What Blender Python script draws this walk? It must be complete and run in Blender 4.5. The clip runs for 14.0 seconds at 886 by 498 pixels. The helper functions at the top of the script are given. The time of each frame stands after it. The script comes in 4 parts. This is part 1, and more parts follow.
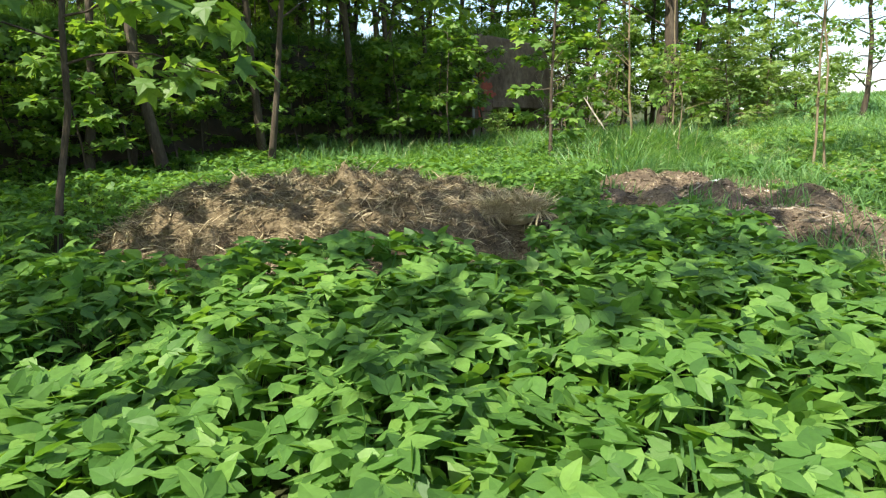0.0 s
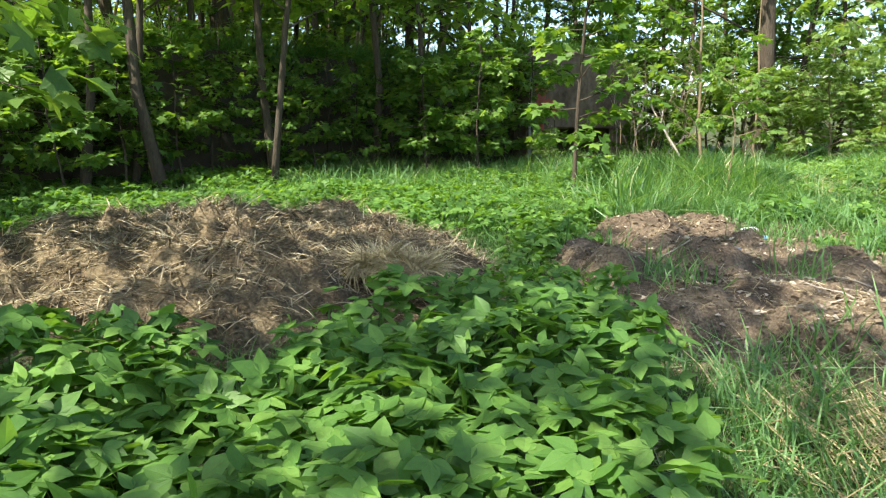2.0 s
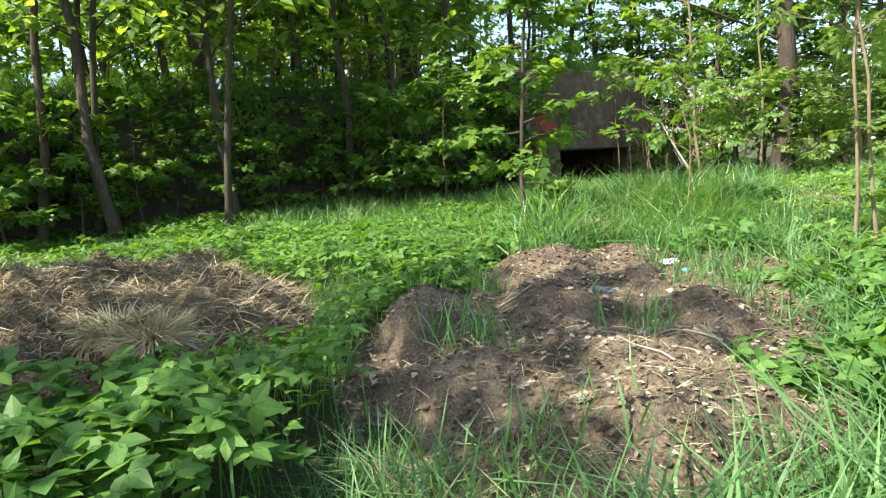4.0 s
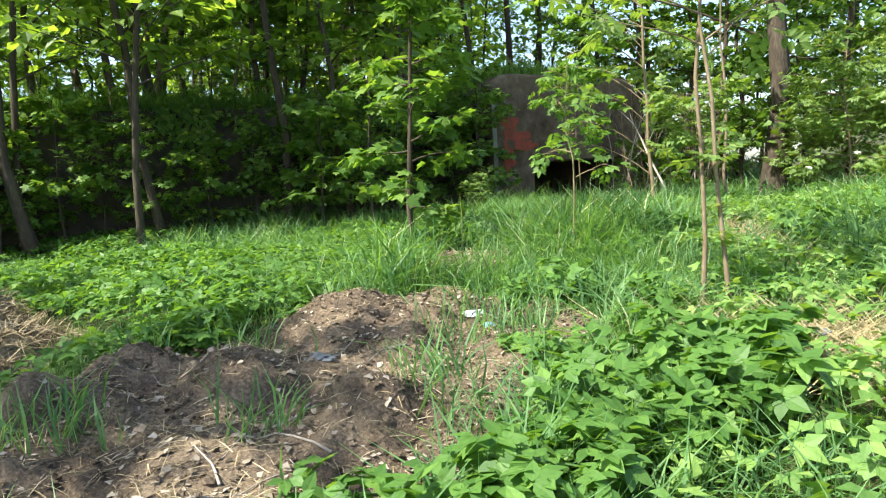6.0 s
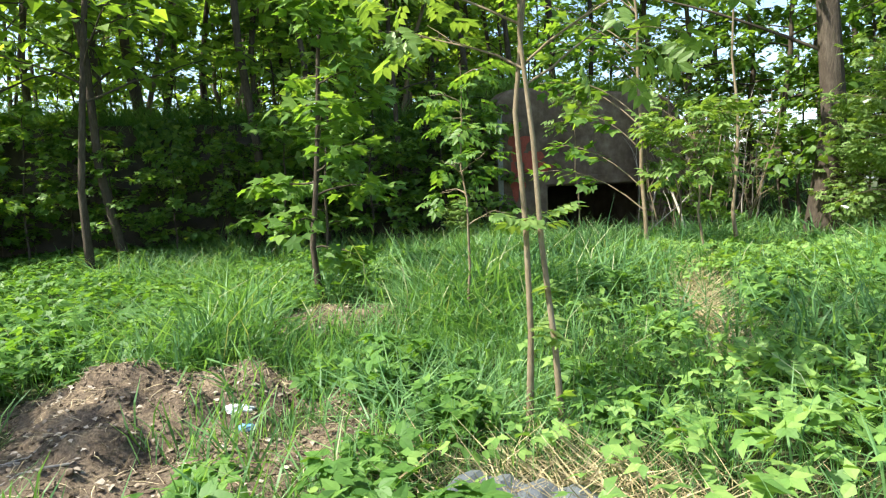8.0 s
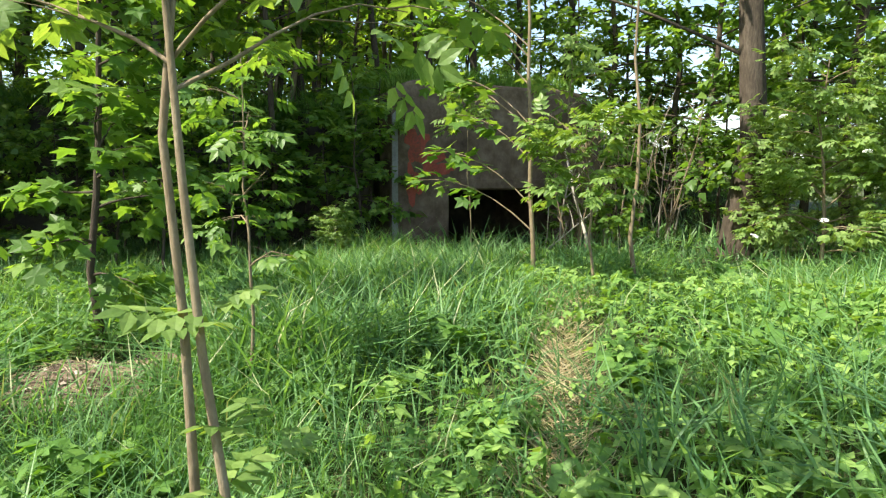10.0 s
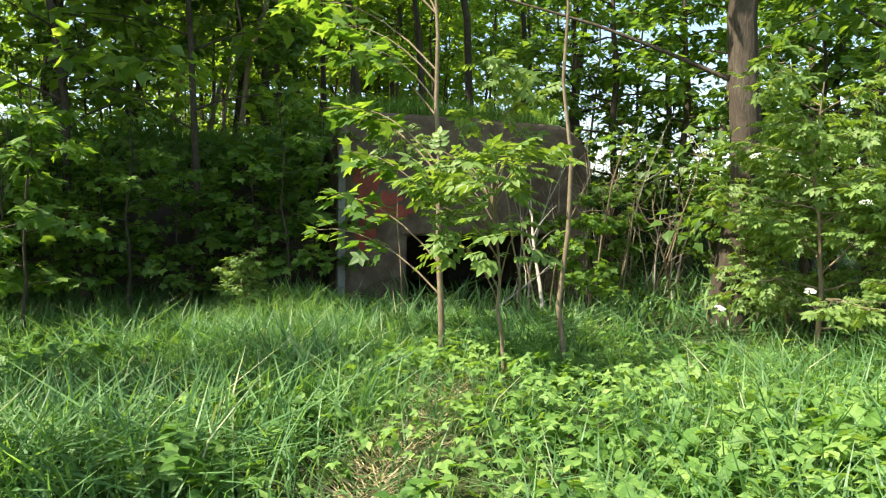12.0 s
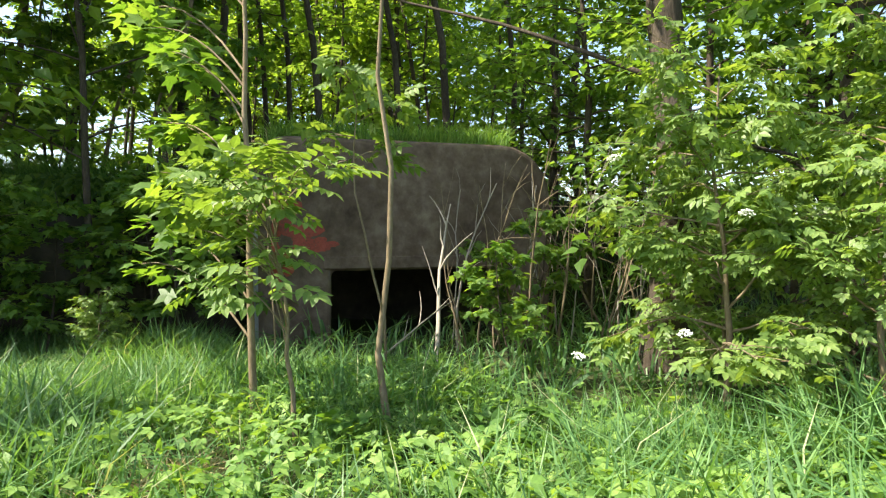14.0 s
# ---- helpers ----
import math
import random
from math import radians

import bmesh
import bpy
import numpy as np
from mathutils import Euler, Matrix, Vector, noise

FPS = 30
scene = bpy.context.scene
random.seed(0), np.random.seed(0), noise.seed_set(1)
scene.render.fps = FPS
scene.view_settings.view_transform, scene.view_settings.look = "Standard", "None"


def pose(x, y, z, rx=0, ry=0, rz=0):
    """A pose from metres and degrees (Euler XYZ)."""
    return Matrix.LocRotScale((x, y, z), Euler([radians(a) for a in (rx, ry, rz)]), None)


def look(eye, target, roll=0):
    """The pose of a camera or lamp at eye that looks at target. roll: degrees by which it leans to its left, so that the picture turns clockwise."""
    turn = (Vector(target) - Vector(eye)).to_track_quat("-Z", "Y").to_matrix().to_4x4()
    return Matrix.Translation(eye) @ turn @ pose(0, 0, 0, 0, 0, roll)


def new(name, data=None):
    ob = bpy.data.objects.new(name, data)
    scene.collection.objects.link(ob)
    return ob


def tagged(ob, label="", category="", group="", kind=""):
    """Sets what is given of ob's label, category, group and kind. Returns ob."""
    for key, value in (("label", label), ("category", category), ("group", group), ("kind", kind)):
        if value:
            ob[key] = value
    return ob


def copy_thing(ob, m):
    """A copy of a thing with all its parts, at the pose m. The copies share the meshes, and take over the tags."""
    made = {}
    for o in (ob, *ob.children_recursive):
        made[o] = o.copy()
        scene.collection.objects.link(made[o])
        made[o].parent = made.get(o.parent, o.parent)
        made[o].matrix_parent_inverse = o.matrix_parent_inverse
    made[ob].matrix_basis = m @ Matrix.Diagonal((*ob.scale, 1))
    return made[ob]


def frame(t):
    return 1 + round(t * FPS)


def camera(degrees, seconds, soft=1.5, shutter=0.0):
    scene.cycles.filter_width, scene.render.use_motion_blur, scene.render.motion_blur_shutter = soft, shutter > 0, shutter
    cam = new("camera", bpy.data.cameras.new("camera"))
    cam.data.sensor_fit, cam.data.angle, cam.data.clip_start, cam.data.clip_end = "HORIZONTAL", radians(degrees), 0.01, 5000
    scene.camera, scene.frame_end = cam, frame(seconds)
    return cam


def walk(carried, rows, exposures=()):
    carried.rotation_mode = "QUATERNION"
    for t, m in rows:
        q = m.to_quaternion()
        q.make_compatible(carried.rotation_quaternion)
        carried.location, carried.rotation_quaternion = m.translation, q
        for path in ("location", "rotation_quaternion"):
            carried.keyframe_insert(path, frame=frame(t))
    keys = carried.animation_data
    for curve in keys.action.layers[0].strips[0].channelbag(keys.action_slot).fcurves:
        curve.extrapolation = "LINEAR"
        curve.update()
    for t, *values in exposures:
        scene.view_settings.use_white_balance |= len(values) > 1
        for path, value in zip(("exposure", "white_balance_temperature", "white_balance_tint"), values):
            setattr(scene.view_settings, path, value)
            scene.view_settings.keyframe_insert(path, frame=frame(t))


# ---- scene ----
cam = camera(66.9, 14.0, soft=1.2)
PATH = [
    (0.0, (0.621, 2.030, 1.540), (0.489, 4.289, 1.136), -1.2),
    (0.5, (1.075, 2.367, 1.549), (0.790, 4.611, 1.133), -0.6),
    (1.0, (1.519, 2.734, 1.602), (1.158, 4.966, 1.180), -0.0),
    (1.5, (1.868, 3.130, 1.611), (1.298, 5.334, 1.281), 1.5),
    (2.0, (2.218, 3.571, 1.650), (1.684, 5.780, 1.296), 0.2),
    (2.2, (2.359, 3.709, 1.663), (1.868, 5.923, 1.281), 0.1),
    (4.3, (4.135, 5.021, 1.664), (3.223, 7.120, 1.431), -3.1),
    (4.5, (4.299, 5.165, 1.685), (3.342, 7.244, 1.454), -2.8),
    (5.0, (4.808, 5.560, 1.718), (3.907, 7.665, 1.503), -3.2),
    (5.5, (5.254, 5.954, 1.740), (4.286, 8.029, 1.528), -3.1),
    (6.0, (5.678, 6.415, 1.810), (4.648, 8.458, 1.571), -3.1),
    (6.5, (6.044, 6.845, 1.839), (4.907, 8.831, 1.607), -2.3),
    (7.0, (6.324, 7.459, 1.932), (5.069, 9.375, 1.720), -1.4),
    (7.5, (6.584, 7.934, 1.971), (5.285, 9.821, 1.766), -1.4),
    (8.0, (6.852, 8.482, 2.038), (5.525, 10.350, 1.837), -1.7),
    (8.5, (6.977, 9.065, 2.114), (5.760, 11.007, 1.903), -1.2),
    (8.7, (7.100, 9.276, 2.117), (5.897, 11.224, 1.899), -0.5),
    (10.8, (6.908, 10.879, 2.445), (5.728, 12.835, 2.182), 0.5),
    (11.0, (7.001, 11.110, 2.463), (5.818, 13.066, 2.201), 0.3),
    (11.5, (7.353, 11.701, 2.483), (6.086, 13.608, 2.268), 0.7),
    (12.0, (7.531, 12.277, 2.492), (6.180, 14.132, 2.352), 1.1),
    (12.5, (7.665, 12.767, 2.551), (6.281, 14.599, 2.427), 0.1),
    (13.0, (7.918, 13.326, 2.604), (6.484, 15.119, 2.471), -0.6),
    (13.5, (8.113, 13.823, 2.508), (6.627, 15.578, 2.453), -0.4),
    (14.0, (8.392, 14.399, 2.409), (6.857, 16.111, 2.397), -0.0),
]
walk(cam, [(t, look(eye, target, roll)) for t, eye, target, roll in PATH], [(0.0, 1.1, 6700, 6), (2.0, 1.3, 6600, 8), (5.0, 1.35, 6500, 8), (8.5, 1.3, 6400, 8), (11.0, 1.25, 6900, 8), (14.0, 1.4, 6900, 10)])

# ---- light ----
SUN_BEARING, SUN_HEIGHT = 236, 53
world = bpy.data.worlds.new("sky")
scene.world = world
world.use_nodes = True
wt = world.node_tree
sky = wt.nodes.new("ShaderNodeTexSky")
sky.sky_type, sky.sun_disc = "NISHITA", False
sky.sun_elevation, sky.sun_rotation = radians(SUN_HEIGHT), radians(90 - SUN_BEARING)
sky.dust_density = 1.5
wt.links.new(sky.outputs[0], wt.nodes["Background"].inputs[0])
wt.nodes["Background"].inputs[1].default_value = 0.15
sun = new("sun", bpy.data.lights.new("sun", "SUN"))
sun.data.energy, sun.data.angle, sun.data.color = 5.0, radians(0.53), (1.0, 0.95, 0.84)
sun_way = Vector((math.cos(radians(SUN_BEARING)) * math.cos(radians(SUN_HEIGHT)), math.sin(radians(SUN_BEARING)) * math.cos(radians(SUN_HEIGHT)), math.sin(radians(SUN_HEIGHT))))
sun.matrix_world = look(sun_way * 60, (0, 0, 0))


# ---- materials ----
def material(name):
    m = bpy.data.materials.new(name)
    m.use_nodes = True
    return m, m.node_tree.nodes, m.node_tree.links


def noise_node(nodes, links, scale, detail=4.0, rough=0.6):
    co, n = nodes.new("ShaderNodeTexCoord"), nodes.new("ShaderNodeTexNoise")
    n.inputs["Scale"].default_value, n.inputs["Detail"].default_value, n.inputs["Roughness"].default_value = scale, detail, rough
    links.new(co.outputs["Object"], n.inputs["Vector"])
    return n


def ramp_node(nodes, links, source, stops):
    r = nodes.new("ShaderNodeValToRGB")
    while len(r.color_ramp.elements) < len(stops):
        r.color_ramp.elements.new(0.5)
    for e, (p, c) in zip(r.color_ramp.elements, stops):
        e.position, e.color = p, (*c, 1)
    links.new(source, r.inputs[0])
    return r


def leaf_material(name, dark, mid, light, through_light=0.4, rough=0.45, sheen=0.35):
    """A thin leaf: colour varies from leaf to leaf and in drifts, light comes through it."""
    m, nodes, links = material(name)
    bsdf, out = nodes["Principled BSDF"], nodes["Material Output"]
    geo = nodes.new("ShaderNodeNewGeometry")
    drift = noise_node(nodes, links, 0.9, 3)
    vein = noise_node(nodes, links, 55, 3)
    add = nodes.new("ShaderNodeMath")
    add.operation = "MULTIPLY_ADD"
    add.inputs[1].default_value = 0.55
    links.new(geo.outputs["Random Per Island"], add.inputs[0])
    half = nodes.new("ShaderNodeMath")
    half.operation = "MULTIPLY"
    half.inputs[1].default_value = 0.5
    links.new(drift.outputs[0], half.inputs[0])
    links.new(half.outputs[0], add.inputs[2])
    col = ramp_node(nodes, links, add.outputs[0], [(0.15, dark), (0.5, mid), (0.9, light)])
    mix = nodes.new("ShaderNodeMix")
    mix.data_type, mix.blend_type = "RGBA", "MULTIPLY"
    mix.inputs[0].default_value = 0.5
    grain = ramp_node(nodes, links, vein.outputs[0], [(0.3, (0.65, 0.65, 0.65)), (0.7, (1.0, 1.0, 1.0))])
    links.new(col.outputs[0], mix.inputs[6])
    links.new(grain.outputs[0], mix.inputs[7])
    links.new(mix.outputs[2], bsdf.inputs["Base Color"])
    bsdf.inputs["Roughness"].default_value = rough
    bsdf.inputs["Specular IOR Level"].default_value = sheen
    bump = nodes.new("ShaderNodeBump")
    bump.inputs["Strength"].default_value, bump.inputs["Distance"].default_value = 0.35, 0.004
    links.new(vein.outputs[0], bump.inputs["Height"])
    links.new(bump.outputs[0], bsdf.inputs["Normal"])
    tr = nodes.new("ShaderNodeBsdfTranslucent")
    warm = nodes.new("ShaderNodeMix")
    warm.data_type, warm.blend_type = "RGBA", "MULTIPLY"
    warm.inputs[0].default_value = 1.0
    warm.inputs[7].default_value = (1.75, 1.65, 0.55, 1)
    links.new(mix.outputs[2], warm.inputs[6])
    links.new(warm.outputs[2], tr.inputs[0])
    ms = nodes.new("ShaderNodeMixShader")
    ms.inputs[0].default_value = through_light
    links.new(bsdf.outputs[0], ms.inputs[1])
    links.new(tr.outputs[0], ms.inputs[2])
    links.new(ms.outputs[0], out.inputs[0])
    return m


def rough_material(name, stops, scale, fine, bump_size, rough=0.95, island=0.0, metal=0.0, stretch=(1, 1, 1), spec=0.25):
    """A matt natural surface: colours drift at one scale and grain at another, with relief."""
    m, nodes, links = material(name)
    bsdf = nodes["Principled BSDF"]
    co = nodes.new("ShaderNodeTexCoord")
    mp = nodes.new("ShaderNodeMapping")
    mp.inputs["Scale"].default_value = stretch
    links.new(co.outputs["Object"], mp.inputs[0])
    big, small = nodes.new("ShaderNodeTexNoise"), nodes.new("ShaderNodeTexNoise")
    for n, s in ((big, scale), (small, fine)):
        n.inputs["Scale"].default_value, n.inputs["Detail"].default_value, n.inputs["Roughness"].default_value = s, 6, 0.65
        links.new(mp.outputs[0], n.inputs["Vector"])
    a = nodes.new("ShaderNodeMath")
    a.operation = "MULTIPLY_ADD"
    a.inputs[1].default_value = 0.5
    b = nodes.new("ShaderNodeMath")
    b.operation = "MULTIPLY"
    b.inputs[1].default_value = 0.5
    links.new(small.outputs[0], b.inputs[0])
    links.new(big.outputs[0], a.inputs[0])
    links.new(b.outputs[0], a.inputs[2])
    value = a.outputs[0]
    if island:
        geo, c = nodes.new("ShaderNodeNewGeometry"), nodes.new("ShaderNodeMath")
        c.operation = "MULTIPLY_ADD"
        c.inputs[1].default_value = island
        links.new(geo.outputs["Random Per Island"], c.inputs[0])
        links.new(value, c.inputs[2])
        shift = nodes.new("ShaderNodeMath")
        shift.operation = "SUBTRACT"
        shift.inputs[1].default_value = island / 2
        links.new(c.outputs[0], shift.inputs[0])
        value = shift.outputs[0]
    col = ramp_node(nodes, links, value, stops)
    links.new(col.outputs[0], bsdf.inputs["Base Color"])
    bsdf.inputs["Roughness"].default_value, bsdf.inputs["Metallic"].default_value = rough, metal
    bsdf.inputs["Specular IOR Level"].default_value = spec
    bump = nodes.new("ShaderNodeBump")
    bump.inputs["Strength"].default_value, bump.inputs["Distance"].default_value = 0.9, bump_size
    links.new(small.outputs[0], bump.inputs["Height"])
    links.new(bump.outputs[0], bsdf.inputs["Normal"])
    return m


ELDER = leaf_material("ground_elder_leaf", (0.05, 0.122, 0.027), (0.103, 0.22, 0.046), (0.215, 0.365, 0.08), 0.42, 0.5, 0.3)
# Lit copy of the leaf above: sunlight put in as brighter, yellower colour.
SUN_TINTED_LEAF = leaf_material("sun_tinted_leaf", (0.08, 0.18, 0.04), (0.175, 0.315, 0.075), (0.33, 0.47, 0.13), 0.4, 0.5, 0.3)
MAPLE = leaf_material("maple_leaf", (0.055, 0.125, 0.028), (0.125, 0.235, 0.048), (0.25, 0.37, 0.085), 0.5, 0.45, 0.35)
BUSH = leaf_material("elderberry_leaf", (0.09, 0.165, 0.04), (0.17, 0.27, 0.07), (0.29, 0.39, 0.12), 0.42, 0.45, 0.35)
CANOPY = leaf_material("canopy_leaf", (0.075, 0.15, 0.03), (0.17, 0.28, 0.055), (0.32, 0.43, 0.10), 0.6, 0.45, 0.35)
GRASS = leaf_material("grass_blade", (0.052, 0.135, 0.046), (0.115, 0.24, 0.084), (0.24, 0.4, 0.155), 0.42, 0.45, 0.35)
PALE_GRASS = leaf_material("grass_spike", (0.22, 0.26, 0.13), (0.34, 0.37, 0.2), (0.46, 0.48, 0.3), 0.3, 0.6, 0.2)
STRAW = rough_material("straw", [(0.25, (0.07, 0.05, 0.029)), (0.42, (0.2, 0.152, 0.088)), (0.58, (0.36, 0.285, 0.17)), (0.8, (0.6, 0.51, 0.33))], 2.2, 60, 0.01, island=0.45)
HAY_BODY = rough_material("matted_hay", [(0.32, (0.035, 0.025, 0.015)), (0.46, (0.13, 0.096, 0.056)), (0.58, (0.26, 0.2, 0.118)), (0.74, (0.45, 0.37, 0.23))], 2.6, 40, 0.04)
SOIL = rough_material("dry_soil", [(0.32, (0.034, 0.026, 0.019)), (0.46, (0.11, 0.081, 0.056)), (0.56, (0.21, 0.157, 0.105)), (0.7, (0.4, 0.31, 0.205))], 3.0, 55, 0.03)
FLAKE = rough_material("dead_leaf", [(0.2, (0.06, 0.045, 0.03)), (0.5, (0.19, 0.145, 0.1)), (0.9, (0.46, 0.4, 0.32))], 8, 60, 0.003, island=0.7)
EARTH = rough_material("woodland_ground", [(0.25, (0.022, 0.026, 0.01)), (0.5, (0.05, 0.06, 0.02)), (0.78, (0.10, 0.12, 0.04))], 0.8, 30, 0.03)
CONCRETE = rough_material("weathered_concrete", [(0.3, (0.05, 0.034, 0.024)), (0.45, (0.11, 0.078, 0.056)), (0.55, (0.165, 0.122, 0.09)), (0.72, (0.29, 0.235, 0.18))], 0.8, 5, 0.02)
# Darker copy of the concrete above: shade is put into its colour.
SHADE_CONCRETE = rough_material("shade_toned_concrete", [(0.3, (0.022, 0.02, 0.014)), (0.5, (0.065, 0.055, 0.042)), (0.7, (0.13, 0.105, 0.08))], 0.7, 5, 0.02)
RED_PAINT = rough_material("faded_red_paint", [(0.35, (0.10, 0.06, 0.045)), (0.5, (0.3, 0.065, 0.045)), (0.7, (0.38, 0.1, 0.07))], 4, 30, 0.004, 0.7)
BARK = rough_material("grey_brown_bark", [(0.3, (0.028, 0.021, 0.015)), (0.5, (0.075, 0.058, 0.042)), (0.75, (0.17, 0.14, 0.105))], 5, 45, 0.02, stretch=(1, 1, 0.22))
PALE_BARK = rough_material("young_bark", [(0.25, (0.10, 0.075, 0.045)), (0.5, (0.21, 0.16, 0.10)), (0.8, (0.36, 0.30, 0.21))], 6, 50, 0.006, stretch=(1, 1, 0.4))
FRESH_HAY = rough_material("fresh_hay", [(0.25, (0.27, 0.2, 0.10)), (0.5, (0.5, 0.41, 0.23)), (0.8, (0.7, 0.6, 0.36))], 6, 60, 0.01, island=0.3)
DEAD_WOOD = rough_material("dead_wood", [(0.25, (0.18, 0.15, 0.12)), (0.5, (0.33, 0.29, 0.24)), (0.8, (0.5, 0.46, 0.4))], 6, 60, 0.005, stretch=(1, 1, 0.3))
WHITE_PLASTIC = rough_material("dirty_white_plastic", [(0.3, (0.55, 0.58, 0.6)), (0.7, (0.8, 0.83, 0.85))], 8, 40, 0.004, 0.4, spec=0.5)
BLUE_PLASTIC = rough_material("blue_plastic", [(0.3, (0.12, 0.3, 0.5)), (0.7, (0.25, 0.5, 0.7))], 8, 40, 0.004, 0.4, spec=0.5)
GREY_SHEET = rough_material("grey_roof_sheet", [(0.3, (0.07, 0.078, 0.088)), (0.7, (0.16, 0.175, 0.19))], 5, 40, 0.004, 0.5, spec=0.4)
BLOSSOM = rough_material("white_blossom", [(0.3, (0.7, 0.7, 0.6)), (0.7, (0.85, 0.85, 0.78))], 20, 60, 0.003, 0.8)


# ---- mesh making ----
def mesh_of(name, verts, tris, mat, smooth=False):
    verts, tris = np.asarray(verts, np.float32), np.asarray(tris, np.int32)
    me = bpy.data.meshes.new(name)
    me.vertices.add(len(verts))
    me.vertices.foreach_set("co", verts.ravel())
    n = len(tris)
    k = tris.shape[1]
    me.loops.add(n * k)
    me.loops.foreach_set("vertex_index", tris.ravel())
    me.polygons.add(n)
    me.polygons.foreach_set("loop_start", np.arange(n, dtype=np.int32) * k)
    me.polygons.foreach_set("use_smooth", np.full(n, smooth))
    me.update(calc_edges=True)
    me.materials.append(mat)
    return me


def thing(name, label, category, group="", kind="", at=(0, 0, 0)):
    ob = tagged(new(name), label, category, group, kind)
    ob.matrix_world = pose(*at)
    ob.empty_display_size = 0.1
    return ob


def part(name, data, parent, label=""):
    ob = new(name, data)
    ob.parent = parent
    return tagged(ob, label) if label else ob


def joined(pieces):
    vs, fs, base = [], [], 0
    for v, f in pieces:
        if len(v):
            vs.append(v)
            fs.append(f + base)
            base += len(v)
    return np.concatenate(vs), np.concatenate(fs)


def unit(v):
    return v / np.maximum(np.linalg.norm(v, axis=-1, keepdims=True), 1e-9)


def strew(shape, pos, along, normal, size):
    """Copies of a small shape (length along y, face along z) as one mesh's arrays."""
    sv, sf = shape
    y = unit(along)
    x = unit(np.cross(y, normal))
    z = np.cross(x, y)
    size = np.broadcast_to(np.asarray(size, float).reshape(-1, 1, 1) if np.ndim(size) else size, (len(pos), 1, 1))
    v = pos[:, None] + size * (sv[None, :, 0:1] * x[:, None] + sv[None, :, 1:2] * y[:, None] + sv[None, :, 2:3] * z[:, None])
    f = sf[None] + (np.arange(len(pos)) * len(sv))[:, None, None]
    return v.reshape(-1, 3), f.reshape(-1, 3)


def tube(points, radii, sides=6):
    p = np.asarray(points, float)
    d = unit(np.gradient(p, axis=0))
    ref = np.where(np.abs(d[:, 2:3]) > 0.9, np.array([[1.0, 0, 0]]), np.array([[0, 0, 1.0]]))
    a = unit(np.cross(d, ref))
    b = np.cross(d, a)
    t = np.arange(sides) * 2 * np.pi / sides
    ring = np.cos(t)[None, :, None] * a[:, None] + np.sin(t)[None, :, None] * b[:, None]
    v = (p[:, None] + np.asarray(radii, float)[:, None, None] * ring).reshape(-1, 3)
    i, j = np.meshgrid(np.arange(len(p) - 1), np.arange(sides), indexing="ij")
    q = np.stack([i * sides + j, i * sides + (j + 1) % sides, (i + 1) * sides + (j + 1) % sides, (i + 1) * sides + j], -1).reshape(-1, 4)
    return v, np.concatenate([q[:, [0, 1, 2]], q[:, [0, 2, 3]]])


def fan(outline, centre, droop, fold=0.12):
    pts = [centre] + outline
    v = np.array([(x, y, fold * abs(x) - droop * (x * x + y * y)) for x, y in pts])
    n = len(outline)
    return v, np.array([(0, 1 + (i + 1) % n, 1 + i) for i in range(n)])


half_maple = [(0.08, 0.0), (0.48, 0.02), (0.36, 0.2), (0.62, 0.52), (0.24, 0.54)]
MAPLE_SHAPE = fan(half_maple + [(0, 1.0)] + [(-x, y) for x, y in half_maple[::-1]], (0, 0.3), 0.18)
half_leaflet = [(0.0, 0.0), (0.26, 0.2), (0.3, 0.44), (0.16, 0.74)]
LEAFLET = fan(half_leaflet + [(0, 1.0)] + [(-x, y) for x, y in half_leaflet[:0:-1]], (0, 0.42), 0.08, 0.12)
NARROW = fan([(0, 0), (0.28, 0.32), (0.2, 0.66), (0, 1.0), (-0.2, 0.66), (-0.28, 0.32)], (0, 0.45), 0.15, 0.2)
FAR_LEAF = fan([(0, 0), (0.42, 0.25), (0.2, 0.6), (0, 1.0), (-0.2, 0.6), (-0.42, 0.25)], (0, 0.4), 0.15)
CROWN_LEAF = (np.array([(0, 0, 0), (0.36, 0.42, 0.06), (0, 1.0, -0.14), (-0.36, 0.42, 0.06)]), np.array([(0, 1, 2), (0, 2, 3)]))


def turned(shape, angle, shift=(0, 0), size=1.0, tip=0.0):
    v = shape[0] * size
    c, s = math.cos(radians(angle)), math.sin(radians(angle))
    w = np.stack([v[:, 0] * c - v[:, 1] * s + shift[0], v[:, 0] * s + v[:, 1] * c + shift[1], v[:, 2] - tip * v[:, 1]], 1)
    return w, shape[1]


TRIO = joined([turned(LEAFLET, 0, (0, 0.12), 0.66, 0.06), turned(LEAFLET, 64, (-0.02, 0.08), 0.6, 0.06), turned(LEAFLET, -64, (0.02, 0.08), 0.6, 0.06)])
half_plain = [(0.0, 0.0), (0.31, 0.34)]
PLAIN = fan(half_plain + [(0, 1.0), (-0.31, 0.34)], (0, 0.42), 0.1, 0.12)
TRIO_FAR = joined([turned(PLAIN, 0, (0, 0.12), 0.66, 0.06), turned(PLAIN, 64, (-0.02, 0.08), 0.6, 0.06), turned(PLAIN, -64, (0.02, 0.08), 0.6, 0.06)])
PINNATE = joined([turned(NARROW, 0, (0, 0.62), 0.42, 0.2)] + [turned(NARROW, s * 62, (s * -0.01, y), 0.40, 0.2) for y in (0.14, 0.36, 0.58) for s in (-1, 1)])
LOBED = joined([turned(MAPLE_SHAPE, 0, (0, 0), 1.0)])


def lattice(x, y, seed):
    v = np.sin(x * 127.1 + y * 311.7 + seed * 74.7) * 43758.5453
    return v - np.floor(v)


